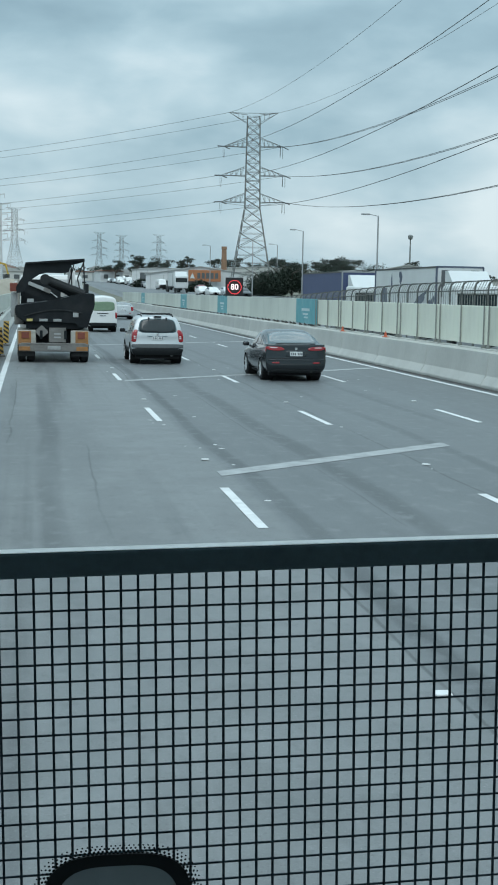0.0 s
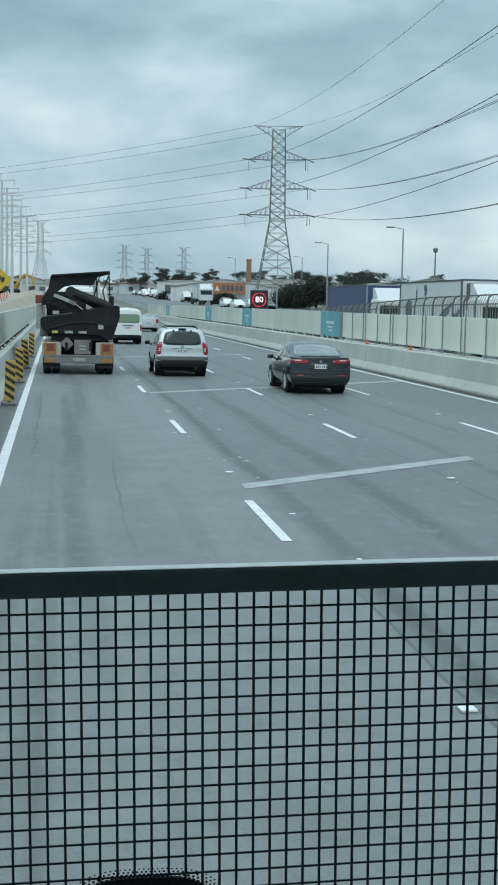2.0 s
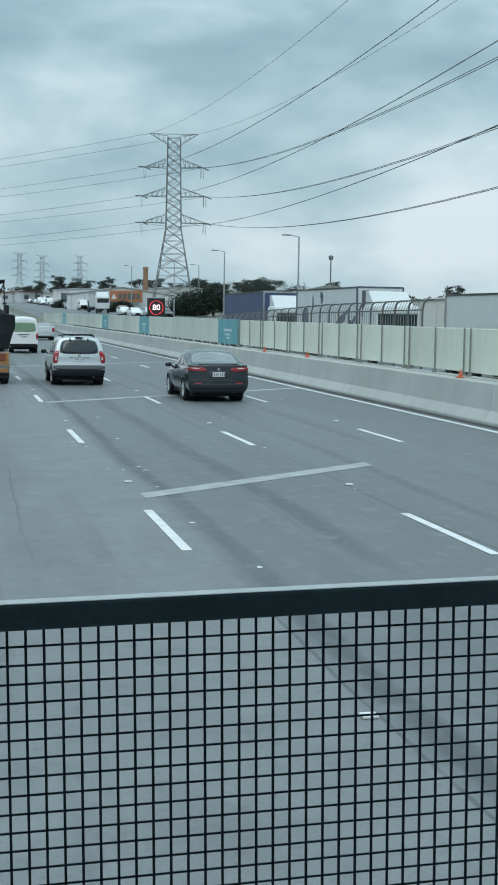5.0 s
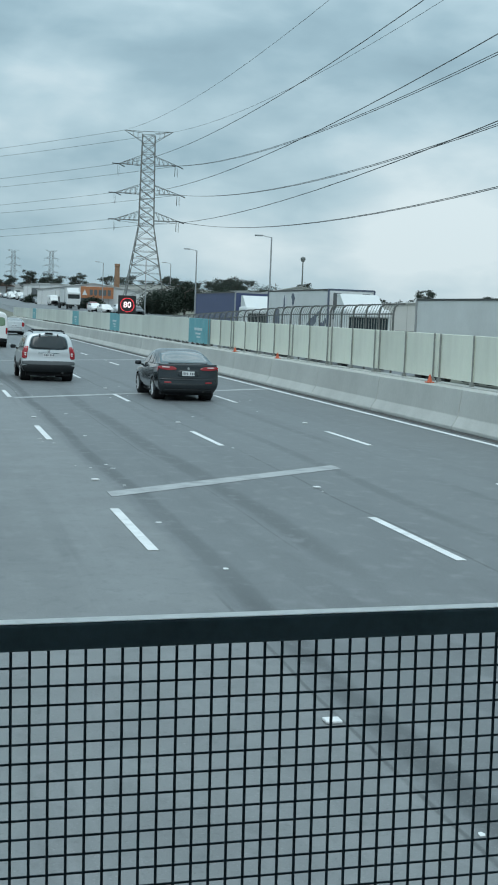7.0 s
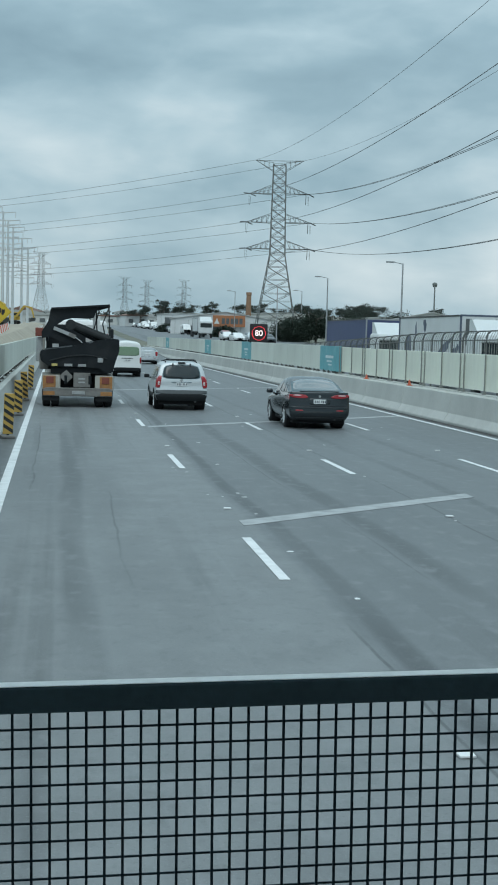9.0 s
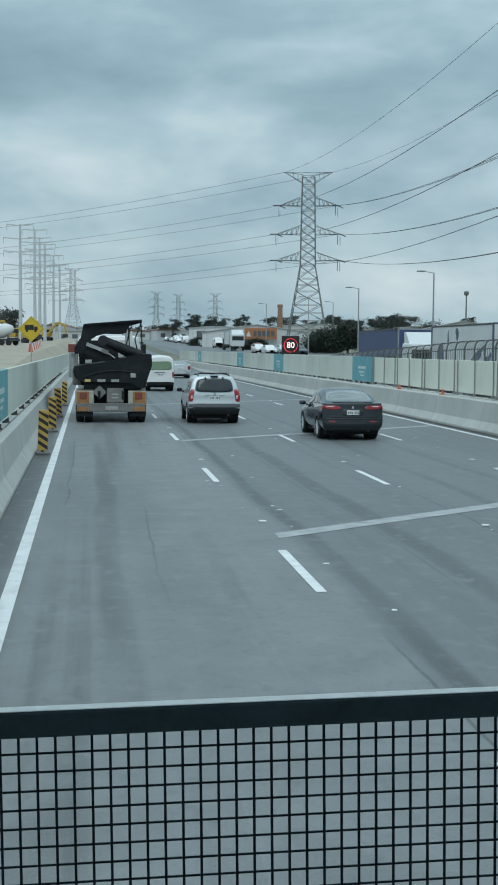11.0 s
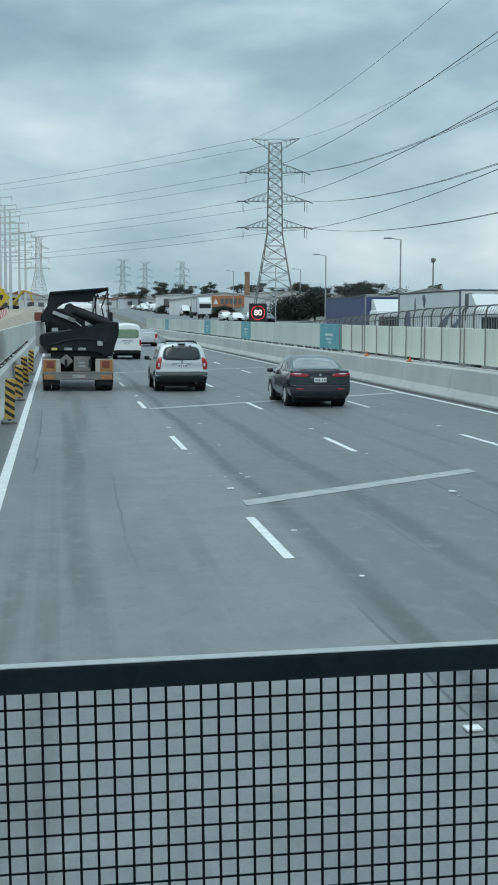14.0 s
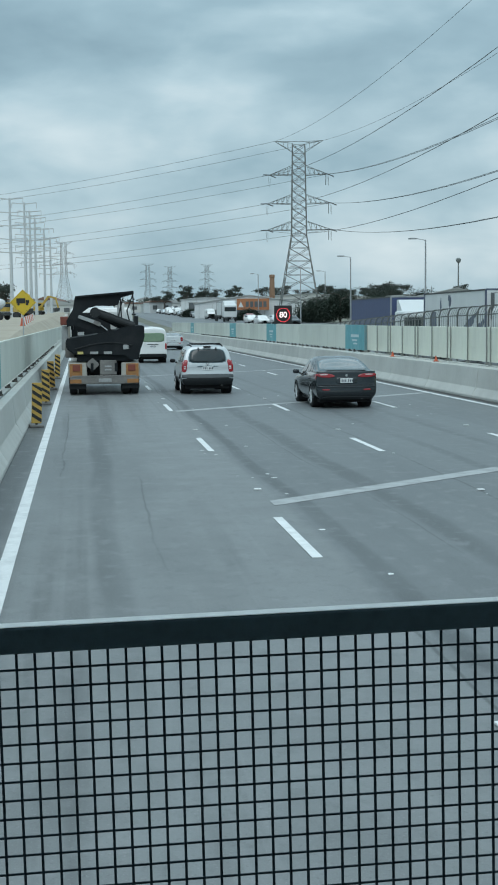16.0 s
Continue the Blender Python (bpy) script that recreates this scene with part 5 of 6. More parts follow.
def tree(name, x, y, h, spread, kind, label, seed, count=900):
    """A tapered trunk, forking limbs, and a crown of many small leaf clumps with gaps."""
    r = random.Random(seed)
    z0 = rise(y) - 0.3
    root = thing(name, x, y, z0, r.uniform(0, 360), label, "tree", "trees beyond the wall")
    bm = bmesh.new()
    t = h * 0.035
    tip = Vector((r.uniform(-0.3, 0.3), r.uniform(-0.3, 0.3), h * 0.55))
    beam(bm, (0, 0, 0), tip * 0.5, t * 1.6, sides=7)
    beam(bm, tip * 0.5, tip, t * 1.1, sides=7)
    knots = []
    for k in range(9):
        a = r.uniform(0, 6.28)
        base = tip * r.uniform(0.45, 1.0)
        end = Vector((math.cos(a) * spread * r.uniform(0.35, 0.95), math.sin(a) * spread * r.uniform(0.35, 0.95), h * (r.uniform(0.55, 0.95) if kind == "gum" else r.uniform(0.3, 0.95))))
        beam(bm, base, end, t * 0.45, sides=5)
        knots.append(end)
        for _ in range(2):
            e2 = end + Vector((r.uniform(-1, 1) * spread * 0.3, r.uniform(-1, 1) * spread * 0.3, r.uniform(0.0, 0.12) * h))
            beam(bm, end, e2, t * 0.25, sides=4)
            knots.append(e2)
    knots.append(Vector((0, 0, h * 0.92)))
    part("trunk", bm, M["bark"], root)
    verts, faces = [], []
    for k in range(count):
        c = r.choice(knots)
        s = spread * (0.26 if kind == "gum" else 0.34)
        p = c + Vector((r.gauss(0, s * 0.55), r.gauss(0, s * 0.55), r.gauss(0, s * (0.25 if kind == "gum" else 0.36))))
        if kind == "pine":
            a, f = r.uniform(0, 6.28), r.random() ** 0.6
            p = p.lerp(Vector((math.cos(a) * spread * f, math.sin(a) * spread * f, h * r.uniform(0.05, 1.0 - 0.55 * f * f))), 0.7)
        if p.z < h * 0.04:
            continue
        lie = 0.55 if kind == "pine" else 3.15
        q = Euler((r.uniform(-lie, lie), r.uniform(-lie, lie), r.uniform(0, 6.3))).to_matrix()
        g = r.uniform(0.06, 0.15) * (1.0 + spread * 0.07) * (0.85 if kind == "pine" else 1.0)
        n = len(verts)
        for d in ((-1, -0.45, 0), (0.1, -0.7, 0.25), (1, 0, 0), (0.1, 0.7, 0.25), (-1, 0.45, 0), (0, 0, -0.35)):
            verts.append(tuple(p + q @ Vector(d) * g))
        faces += [(n, n + 1, n + 5), (n + 1, n + 2, n + 5), (n + 2, n + 3, n + 5), (n + 3, n + 4, n + 5), (n + 4, n, n + 5), (n, n + 1, n + 2, n + 3, n + 4)]
    me = bpy.data.meshes.new("crown")
    me.from_pydata(verts, [], faces)
    me.materials.append(M[kind])
    ob = new("crown", me)
    ob.parent = root
    return root


for k, (x, y, h, sp) in enumerate(((40, 225, 5.6, 4.8), (44.5, 227, 7.2, 5.6), (50.5, 226, 6.4, 5.2), (58, 222, 7.0, 5.6), (33.0, 262, 3.4, 3.2), (27.5, 332, 3.0, 3.4))):
    tree("cypress_tree", x, y, h, sp, "pine", "dark spreading cypress tree beyond the service road", 30 + k, 11000)
for k in range(26):
    y = RNG.uniform(400, 520)
    a = radians(RNG.choice((RNG.uniform(3.0, 26.0), RNG.uniform(5.0, 20.0))))
    tree("gum_tree", y * math.tan(a), y, RNG.uniform(6.6, 9.6), RNG.uniform(2.8, 5.2), "gum", "dark umbrella-shaped gum tree on the skyline", 60 + k, 2600)
for k in range(9):
    y = RNG.uniform(300, 420)
    a = radians(RNG.uniform(-7.5, -3.2))
    tree("gum_tree", y * math.tan(a), y, RNG.uniform(7.0, 10.0), RNG.uniform(3.0, 5.5), "gum", "dark low gum tree beside the construction side", 90 + k, 1800)


def street_lamp(x, y, h=10.0):
    root = thing("street_lamp", x, y, rise(y), 0, "grey steel street lamp with a flat single head", "street lamp", "street lamps")
    bm = bmesh.new()
    lathe(bm, [(0.11, 0), (0.07, h - 0.1), (0.05, h)], (0, 0, 0), "z", 10)
    part("pole", bm, M["galv"], root)
    bm = bmesh.new()
    beam(bm, (0, 0, h - 0.05), (-0.9, 0, h + 0.12), 0.06)
    part("arm", bm, M["galv"], root)
    part("lamp_head", cubed(-1.65, -0.85, -0.16, 0.16, h + 0.05, h + 0.19, 0.04), M["galv"], root, "flat grey lamp head")
    bm = bmesh.new()
    lathe(bm, [(0.16, 0.0), (0.16, 0.05)], (0, 0, 0.02), "z", 8)
    part("base_plate", bm, M["galv"], root)
    return root


for x, y in ((32.5, 124), (33.0, 162), (35.0, 212), (36.5, 275), (46, 250)):
    street_lamp(x, y)
mast = thing("phone_mast", 72.0, 250.0, rise(250), 0, "slim dark phone mast with a small head", "mast")
bm = bmesh.new()
lathe(bm, [(0.2, 0), (0.12, 12.0)], (0, 0, 0), "z", 8)
part("pole", bm, M["pylon"], mast)
bm = bmesh.new()
lathe(bm, [(0.35, 11.6), (0.5, 12.0), (0.5, 12.3), (0.2, 12.5)], (0, 0, 0), "z", 8)
part("antenna_head", bm, M["pylon"], mast)


# parked lorries on the service road, facing the camera
def lorry(x, y, side_m, label, art=False, length=12.6, top=4.05):
    root = thing("lorry", x, y, 0.0, 0, label, "truck", "lorries on the service road")
    body = part("trailer_box", cubed(-1.25, 1.25, 0, length, 1.15, top, 0.04), M[side_m], root)
    for yy in (0, length - 0.06):
        bm = bmesh.new()
        for a, b in (((-1.27, 1.13), (-1.27, top + 0.02)), ((1.27, 1.13), (1.27, top + 0.02)), ((-1.27, top + 0.02), (1.27, top + 0.02))):
            beam(bm, (a[0], yy + 0.03, a[1]), (b[0], yy + 0.03, b[1]), 0.09)
        part("corner_post", bm, M["art_blue"] if art else M["galv"], root)
    bm = bmesh.new()
    for s in (-1, 1):
        beam(bm, (s * 1.24, 0, top + 0.01), (s * 1.24, length, top + 0.01), 0.08)
    part("top_rail", bm, M["dark_steel"], root)
    if art:
        for cy, cz, ry, rz, lean in ((1.2, 1.9, 1.1, 0.7, 0.5), (3.0, 2.3, 1.6, 0.35, 0.35), (5.2, 1.6, 1.3, 0.3, 0.2), (7.0, 3.6, 0.35, 0.5, 0.0), (10.4, 2.3, 0.8, 0.95, 0.1), (8.9, 3.3, 0.2, 0.6, 0.2)):
            bm = bmesh.new()
            pts = []
            for i in range(28):
                a = 2 * math.pi * i / 28
                w = 0.75 + 0.5 * noise.noise((cy + math.cos(a) * 1.7, cz + math.sin(a) * 1.7, 3.0))
                py, pz = cy + ry * w * math.cos(a), cz + rz * w * math.sin(a) - lean * ry * w * math.cos(a)
                pts.append((min(12.0, max(0.2, py)), min(3.98, max(1.22, pz))))
            prism(bm, pts, -1.262, -1.254, "x")
            part("printed_shape", bm, M["art_blue"], body)
    part("deck", cubed(-1.2, 1.2, 0.2, length, 0.95, 1.13, 0.02), M["dark_steel"], root)
    cab = part("cab", cubed(-1.2, 1.2, -2.9, -0.7, 0.8, 3.1, 0.15), M["trailer_white"], root, "white lorry cab")
    part("windscreen", cubed(-1.05, 1.05, -2.93, -2.88, 1.9, 2.65, 0.03), M["glass"], cab)
    part("sun_visor", cubed(-1.1, 1.1, -3.15, -2.88, 2.68, 2.88, 0.05), M["trailer_white"], cab)
    bm = bmesh.new()
    prism(bm, [(-2.3, 3.05), (-0.75, 3.05), (-0.75, 3.85), (-1.2, 3.85)], -1.05, 1.05, "x")
    part("wind_deflector", bm, M["trailer_white"], cab)
    if art:
        for s in (-1, 1):
            part("dark_panel", cubed(s * 0.8 - 0.22, s * 0.8 + 0.22, -0.03, -0.005, 2.5, 3.9, 0.01), M["shed_dark"], root)
    bm = bmesh.new()
    lathe(bm, [(0.08, 0.9), (0.08, 3.7)], (1.15, -0.55, 0), "z", 8)
    part("exhaust_stack", bm, M["chrome"], root)
    for yy in (-2.2, 8.6, 9.9, 11.2):
        for s in (-1, 1):
            bm = bmesh.new()
            lathe(bm, [(0.3, -0.14), (0.5, -0.14), (0.5, 0.14), (0.3, 0.14)], (s * 1.05, yy, 0.5), "x", 16)
            part("wheel", bm, M["tyre"], root)
    return root


lorry(22.2, 89, "curtain_blue", "blue curtain-sided lorry with a white cab behind the wall", length=13.6)
lorry(22.2, 67.5, "trailer_white", "white refrigerated lorry with faded blue printed shapes", True)
lorry(22.2, 43, "trailer_white", "plain white box lorry waiting behind the wall", length=11.6, top=3.5)
cont = thing("shipping_container", 26.8, 97, 0, 12, "red steel shipping container on a trailer behind the wall", "container")
bm = cubed(-1.2, 1.2, 0, 6.0, 1.2, 3.7, 0.03)
k = 0.15
while k < 5.9:
    box(bm, -1.24, -1.2, k, k + 0.12, 1.3, 3.6)
    k += 0.28
part("box", bm, M["container_red"], cont)
part("frame", cubed(-1.22, 1.22, -0.04, 0.08, 1.18, 3.72, 0.02), M["container_red"], cont)
part("skeletal_trailer", cubed(-1.1, 1.1, 0.2, 5.8, 0.0, 1.18, 0.05), M["dark_steel"], cont)


# a red light-dot speed sign over the panel wall
led = thing("speed_sign", 13.95, 92, 2.15, 0, "black electronic speed sign showing a lit red ring and 80", "sign")
part("housing", cubed(-0.62, 0.62, 0, 0.22, 0.1, 1.42, 0.03), M["sign_black"], led)
bm = bmesh.new()
for k in range(40):
    a, b = 2 * math.pi * k / 40, 2 * math.pi * (k + 1) / 40
    beam(bm, (0.47 * math.cos(a), -0.012, 0.76 + 0.47 * math.sin(a)), (0.47 * math.cos(b), -0.012, 0.76 + 0.47 * math.sin(b)), 0.075, 0.02)
part("lit_ring", bm, M["led_red"], led)
tx = bpy.data.curves.new("figures", "FONT")
tx.body, tx.size, tx.align_x, tx.align_y, tx.extrude = "80", 0.56, "CENTER", "CENTER", 0.006
fig = new("figures", tx)
fig.data.materials.append(M["led_white"])
fig.parent = led
fig.matrix_local = pose(0, -0.012, 0.76, 90, 0, 0)
part("bracket", cubed(-0.05, 0.05, 0.22, 0.3, -2.2, 1.2, 0.01), M["galv"], led)
led.scale = (1.0, 1.0, 1.0)

# striped bollards along the left edge
boll = thing("striped_bollard", -1.16, 42, 0, 0, "yellow and black striped flexible bollard on the shoulder", "bollard", "striped bollards")
bm = bmesh.new()
box(bm, -0.125, 0.125, -0.02, 0.02, 0.10, 1.10, 0.015)
part("panel", bm, M["bollard_yellow"], boll)
for k in range(5):
    bm = bmesh.new()
    z = 0.12 + k * 0.19
    prism(bm, [(-0.12, z + 0.15), (0.12, z), (0.12, z + 0.095), (-0.12, min(1.08, z + 0.245))], -0.026, -0.021, "y")
    part("stripe", bm, M["sign_black"], boll)
part("base", cubed(-0.17, 0.17, -0.2, 0.2, 0, 0.07, 0.02), M["dusty"], boll, "dusty grey rubber base")
part("stem", cubed(-0.03, 0.03, -0.015, 0.015, 0.06, 0.12), M["tyre"], boll)
for y, tip in ((33, 2), (51, -3), (61, 2)):
    copy_thing(boll, pose(-1.16, y, 0, 0, tip, RNG.uniform(-8, 8)))

# a yellow diamond sign behind the left wall
warn = thing("warning_sign", -2.75, 64, 0, 0, "yellow diamond warning sign with a plain dark truck shape", "sign")
bm = bmesh.new()
prism(bm, [(-0.62, 3.5), (0, 2.88), (0.62, 3.5), (0, 4.12)], -0.02, 0.0, "y")
part("plate", bm, M["yellow_sign"], warn)
bm = bmesh.new()
box(bm, -0.30, 0.12, -0.027, -0.0205, 3.46, 3.70)
box(bm, 0.14, 0.30, -0.027, -0.0205, 3.46, 3.62)
for x in (-0.2, 0.2):
    lathe(bm, [(0.06, -0.027), (0.06, -0.0205)], (x, 0, 3.42), "y", 12)
part("dark_shape", bm, M["sign_black"], warn)
bm = bmesh.new()
for k in range(4):
    a, b = math.pi / 2 * k, math.pi / 2 * (k + 1)
    beam(bm, (0.56 * math.cos(a), -0.022, 3.5 + 0.56 * math.sin(a)), (0.56 * math.cos(b), -0.022, 3.5 + 0.56 * math.sin(b)), 0.02, 0.004)
part("border", bm, M["sign_black"], warn)
part("post", cubed(-0.03, 0.03, 0.002, 0.06, 0, 3.6), M["galv"], warn)

# traffic cones behind the right barrier
cone = thing("traffic_cone", 13.12, 33, 0.98, 0, "small orange traffic cone on the barrier ledge", "cone", "traffic cones")
bm = bmesh.new()
lathe(bm, [(0.07, 0.03), (0.018, 0.21), (0.013, 0.22)], (0, 0, 0), "z", 12)
part("cone_body", bm, M["orange_plastic"], cone)
part("foot", cubed(-0.1, 0.1, -0.1, 0.1, 0, 0.03, 0.006), M["orange_plastic"], cone)
for y in (48.5, 55.5):
    copy_thing(cone, pose(13.12, y, 0.98))
ledge = tagged(finish("ledge_right", cubed(12.96, 13.30, -18, 196, 0.0, 0.98, 0.01), M["concrete"]), "concrete ledge between barrier and panel wall", "ledge", kind="structure")


# slim steel monopoles on the construction side
def monopole(x, y, h, s=1.0):
    root = thing("monopole", x, y, rise(y), RNG.uniform(-6, 6), "tall steel power monopole with cross arms, haze put into its pale colour", "power pole", "power monopoles")
    bm = bmesh.new()
    lathe(bm, [(0.42, 0), (0.2, h)], (0, 0, 0), "z", 10)
    part("shaft", bm, M["pole"], root)
    for z, w in ((h - 0.3, 2.6), (h - 2.9, 3.3), (h - 5.5, 3.3), (h - 8.1, 3.3), (h - 10.7, 3.3)):
        bm = bmesh.new()
        for q in (-1, 1):
            beam(bm, (0, 0, z), (q * w, 0, z + 0.25), 0.2)
            beam(bm, (q * w, 0, z + 0.2), (q * w, 0, z - 0.9), 0.12)
        part("cross_arm", bm, M["pole"], root)
    return root


for x, y, h in ((-13.6, 268, 25), (-11.6, 288, 25.5), (-11.2, 306, 25), (-10.6, 322, 24.5), (-9.6, 362, 24), (-8.6, 392, 23)):
    monopole(x, y, h)
pylon("lattice_pylon", 42, "distant grey lattice power pylon on the skyline", -10.5, 850, rise(850), 20, thick=0.5)
for x, y in ((56, 1130), (78, 1180), (108, 1150)):
    pylon("lattice_pylon", 40, "distant grey lattice power pylon on the skyline", x, y, rise(820), 15, thick=0.5)

# traffic on the service road and far up the freeway
def repainted(ob, swap):
    """The same car in other paint."""
    for o in ob.children_recursive:
        if o.type == "MESH" and o.data.materials and o.data.materials[0].name in swap:
            o.data = o.data.copy()
            o.data.materials[0] = swap[o.data.materials[0].name]
    return ob


FLOW = random.Random(5)
dark_hatch = repainted(copy_thing(hatch, pose(30.6, 196, ramp_up(196), 0.7, 0, 183)), {"silver_paint": M["slate"]})
tagged(dark_hatch, "dark grey hatchback coming down the service road")
white_hatch = repainted(copy_thing(hatch, pose(27.2, 204, ramp_up(204), 0.7, 0, 183)), {"silver_paint": M["white"]})
tagged(white_hatch, "white hatchback coming down the service road")
red_hatch = repainted(copy_thing(hatch, pose(30.4, 244, ramp_up(244), 0.7, 0, 183)), {"silver_paint": M["red_paint"]})
tagged(red_hatch, "dull red hatchback coming down the service road")
box_truck = lorry(30.6, 276, "trailer_white", "white box truck coming down the service road", length=7.5, top=3.6)
box_truck.matrix_world = pose(30.6, 276, ramp_up(276), 0.7, 0, 0)
copy_thing(box_truck, pose(27.0, 246, ramp_up(246), 0.7, 0, 1))
copy_thing(box_truck, pose(30.3, 318, ramp_up(318), 0.7, 0, 0))
flow_kinds = (white_hatch, white_van, hatch, dark_hatch, white_hatch, hatch, white_van)
k = 0
for x, y0, y1 in ((27.0, 216, 560), (30.5, 212, 590), (33.6, 300, 520)):
    y = y0
    while y < y1:
        if not any(abs(y - q) < 13 and abs(x - p) < 2 for p, q in ((30.5, 278), (27, 249), (30.4, 244), (30.3, 321))):
            copy_thing(flow_kinds[k % 7], pose(x + FLOW.uniform(-0.4, 0.4), y, ramp_up(y), 0.7, 0, 183))
            k += 1
        y += FLOW.uniform(13, 26)
for k, (x, y) in enumerate(((1.0, 165), (4.2, 128), (7.4, 150), (4.0, 190), (1.0, 210), (8.0, 236), (4.4, 262), (1.2, 300), (7.6, 330))):
    copy_thing((hatch, white_van, white_hatch, dark_hatch)[k % 4], pose(x, y, rise(y), 0.9, 0, 0))

# bare earth and orange water barriers on the construction side
def yard_height(y):
    """The built-up earth of the works, above the freeway."""
    return 0.0 if y < 60 else 1.9 * (y - 60) / 70 if y < 130 else 1.9 + 0.012 * (y - 130)


bm = bmesh.new()
rows = [[bm.verts.new((x, y, z)) for x, z in ((-66, rise(y) - 0.3), (-60, yard_height(y)), (-5.8, yard_height(y)), (-3.0, rise(y) - 0.3))] for y in (20, 60, 95, 130, 200, 300, 380, 450)]
for a, b in zip(rows, rows[1:]):
    for i in range(3):
        bm.faces.new((a[i], a[i + 1], b[i + 1], b[i]))
tagged(finish("construction_yard", bm, M["dirt"]), "bare pale earth of the construction side", "ground", kind="structure")
wb = thing("water_barrier", -6.5, 150, yard_height(150), 4, "orange and white plastic water barrier on the earth", "barrier", "plastic barriers")
bm = bmesh.new()
prism(bm, [(-0.3, 0), (0.3, 0), (0.22, 0.2), (0.12, 0.9), (-0.12, 0.9), (-0.22, 0.2)], 0, 1.95, "y")
part("shell", bm, M["orange_plastic"], wb)
for k in range(1, 12):
    o = copy_thing(wb, pose(-6.5 - 0.12 * k, 150 + 6.0 * k, yard_height(150 + 6 * k), 0, 0, 4 + k % 3))
    if k % 2:
        for c in o.children:
            c.data = c.data.copy()
            c.data.materials[0] = M["trailer_white"]


# an arched railing fence behind the panel wall, sloping down along the road
rail = thing("railing_fence", 14.2, 39.0, 0, 0, "dark arched railing fence of thin bars above the wall", "fence")
FENCE = 40.3


def fence_top(f):
    return 3.10 - 0.12 * f / 12 if f < 12 else 2.98 - 0.70 * (f - 12) / (FENCE - 12)


for k in range(32):
    f = 1.3 * k
    h = fence_top(f)
    bm = bmesh.new()
    prof = [(0.0, 0.0), (0.0, h - 0.30), (0.05, h - 0.10), (0.16, h - 0.01), (0.36, h)]
    for a, b in zip(prof, prof[1:]):
        beam(bm, (a[0], f, a[1]), (b[0], f, b[1]), 0.05)
    part("post", bm, M["fence"], rail)
for drop, dx in ((0.0, 0.36), (0.32, 0.02), (0.95, 0.02)):
    bm = bmesh.new()
    for f0, f1 in ((0, 12), (12, FENCE)):
        beam(bm, (dx, f0, fence_top(f0) - drop), (dx, f1, fence_top(f1) - drop), 0.04)
    part("rail", bm, M["fence"], rail)
bar = None
for k in range(155):
    f = 0.26 * k
    if k % 5 == 0:
        continue
    if bar is None:
        bm = bmesh.new()
        beam(bm, (0.02, 0, -1.1), (0.02, 0, -0.3), 0.016)
        beam(bm, (0.02, 0, -0.3), (0.14, 0, -0.03), 0.016)
        bar = part("bar", bm, M["post"], rail)
        o = bar
    else:
        o = new("bar", bar.data)
        o.parent = rail
    o.location = (0, f, fence_top(f))


# earth-moving machines behind the left wall
def excavator(x, y, turn):
    root = thing("excavator", x, y, yard_height(y), turn, "yellow excavator parked on the bare earth", "excavator", "machines on the earth")
    yel = M["machine_yellow"]
    for s in (-1, 1):
        bm = bmesh.new()
        prism(bm, [(-1.8, 0.25), (-1.5, 0.0), (1.5, 0.0), (1.8, 0.25), (1.8, 0.6), (1.5, 0.85), (-1.5, 0.85), (-1.8, 0.6)], s * 1.1 - 0.28, s * 1.1 + 0.28, "x")
        part("track", bm, M["tyre"], root)
    part("house", cubed(-1.25, 1.25, -2.0, 1.3, 1.0, 2.05, 0.12), yel, root)
    cab = part("cab", cubed(-1.25, -0.3, 0.2, 1.7, 1.0, 2.9, 0.1), yel, root)
    part("cab_glass", cubed(-1.28, -0.27, 0.4, 1.72, 1.9, 2.7, 0.03), M["glass"], cab)
    part("counterweight", cubed(-1.2, 1.2, -2.5, -1.95, 1.0, 1.9, 0.15), M["dark_steel"], root)
    for name, a, b, w in (("boom", (0.3, 1.2, 1.7), (0.3, 3.4, 4.4), 0.45), ("boom", (0.3, 3.4, 4.4), (0.3, 5.2, 4.0), 0.4), ("stick", (0.3, 5.2, 4.1), (0.3, 5.9, 1.6), 0.32)):
        bm = bmesh.new()
        beam(bm, a, b, w)
        part(name, bm, yel, root)
    bm = bmesh.new()
    prism(bm, [(5.5, 1.7), (6.1, 1.6), (6.0, 0.8), (5.3, 0.7), (5.0, 1.1)], -0.3, 0.9, "x")
    part("bucket", bm, M["dark_steel"], root)
    return root


M["machine_yellow"] = material("machine_yellow", (0.50, 0.33, 0.05), 0.55, vary=0.12, scale=3, dirt=(0.28, 0.22, 0.12), dirt_amount=0.5)
for x, y, turn in ((-11.4, 262, 200), (-15.5, 290, 130), (-11.0, 330, 250)):
    excavator(x, y, turn)
mixer = thing("concrete_mixer", -13.6, 215, yard_height(215), 60, "white drum concrete mixer truck beside the earth works", "truck", "machines on the earth")
bm = bmesh.new()
lathe(bm, [(0.45, -2.1), (0.95, -1.2), (1.2, 0.0), (1.0, 1.2), (0.6, 1.8)], (0, 0, 0), "y", 18)
bmesh.ops.transform(bm, matrix=Matrix.Translation((0, 0.4, 2.3)) @ pose(0, 0, 0, -12, 0, 0), verts=bm.verts)
part("drum", bm, M["trailer_white"], mixer, "white ribbed drum", True)
part("chassis", cubed(-1.1, 1.1, -2.4, 4.2, 0.7, 1.05, 0.03), M["dark_steel"], mixer)
part("cab", cubed(-1.15, 1.15, 2.5, 4.4, 0.8, 2.8, 0.15), M["trailer_white"], mixer)
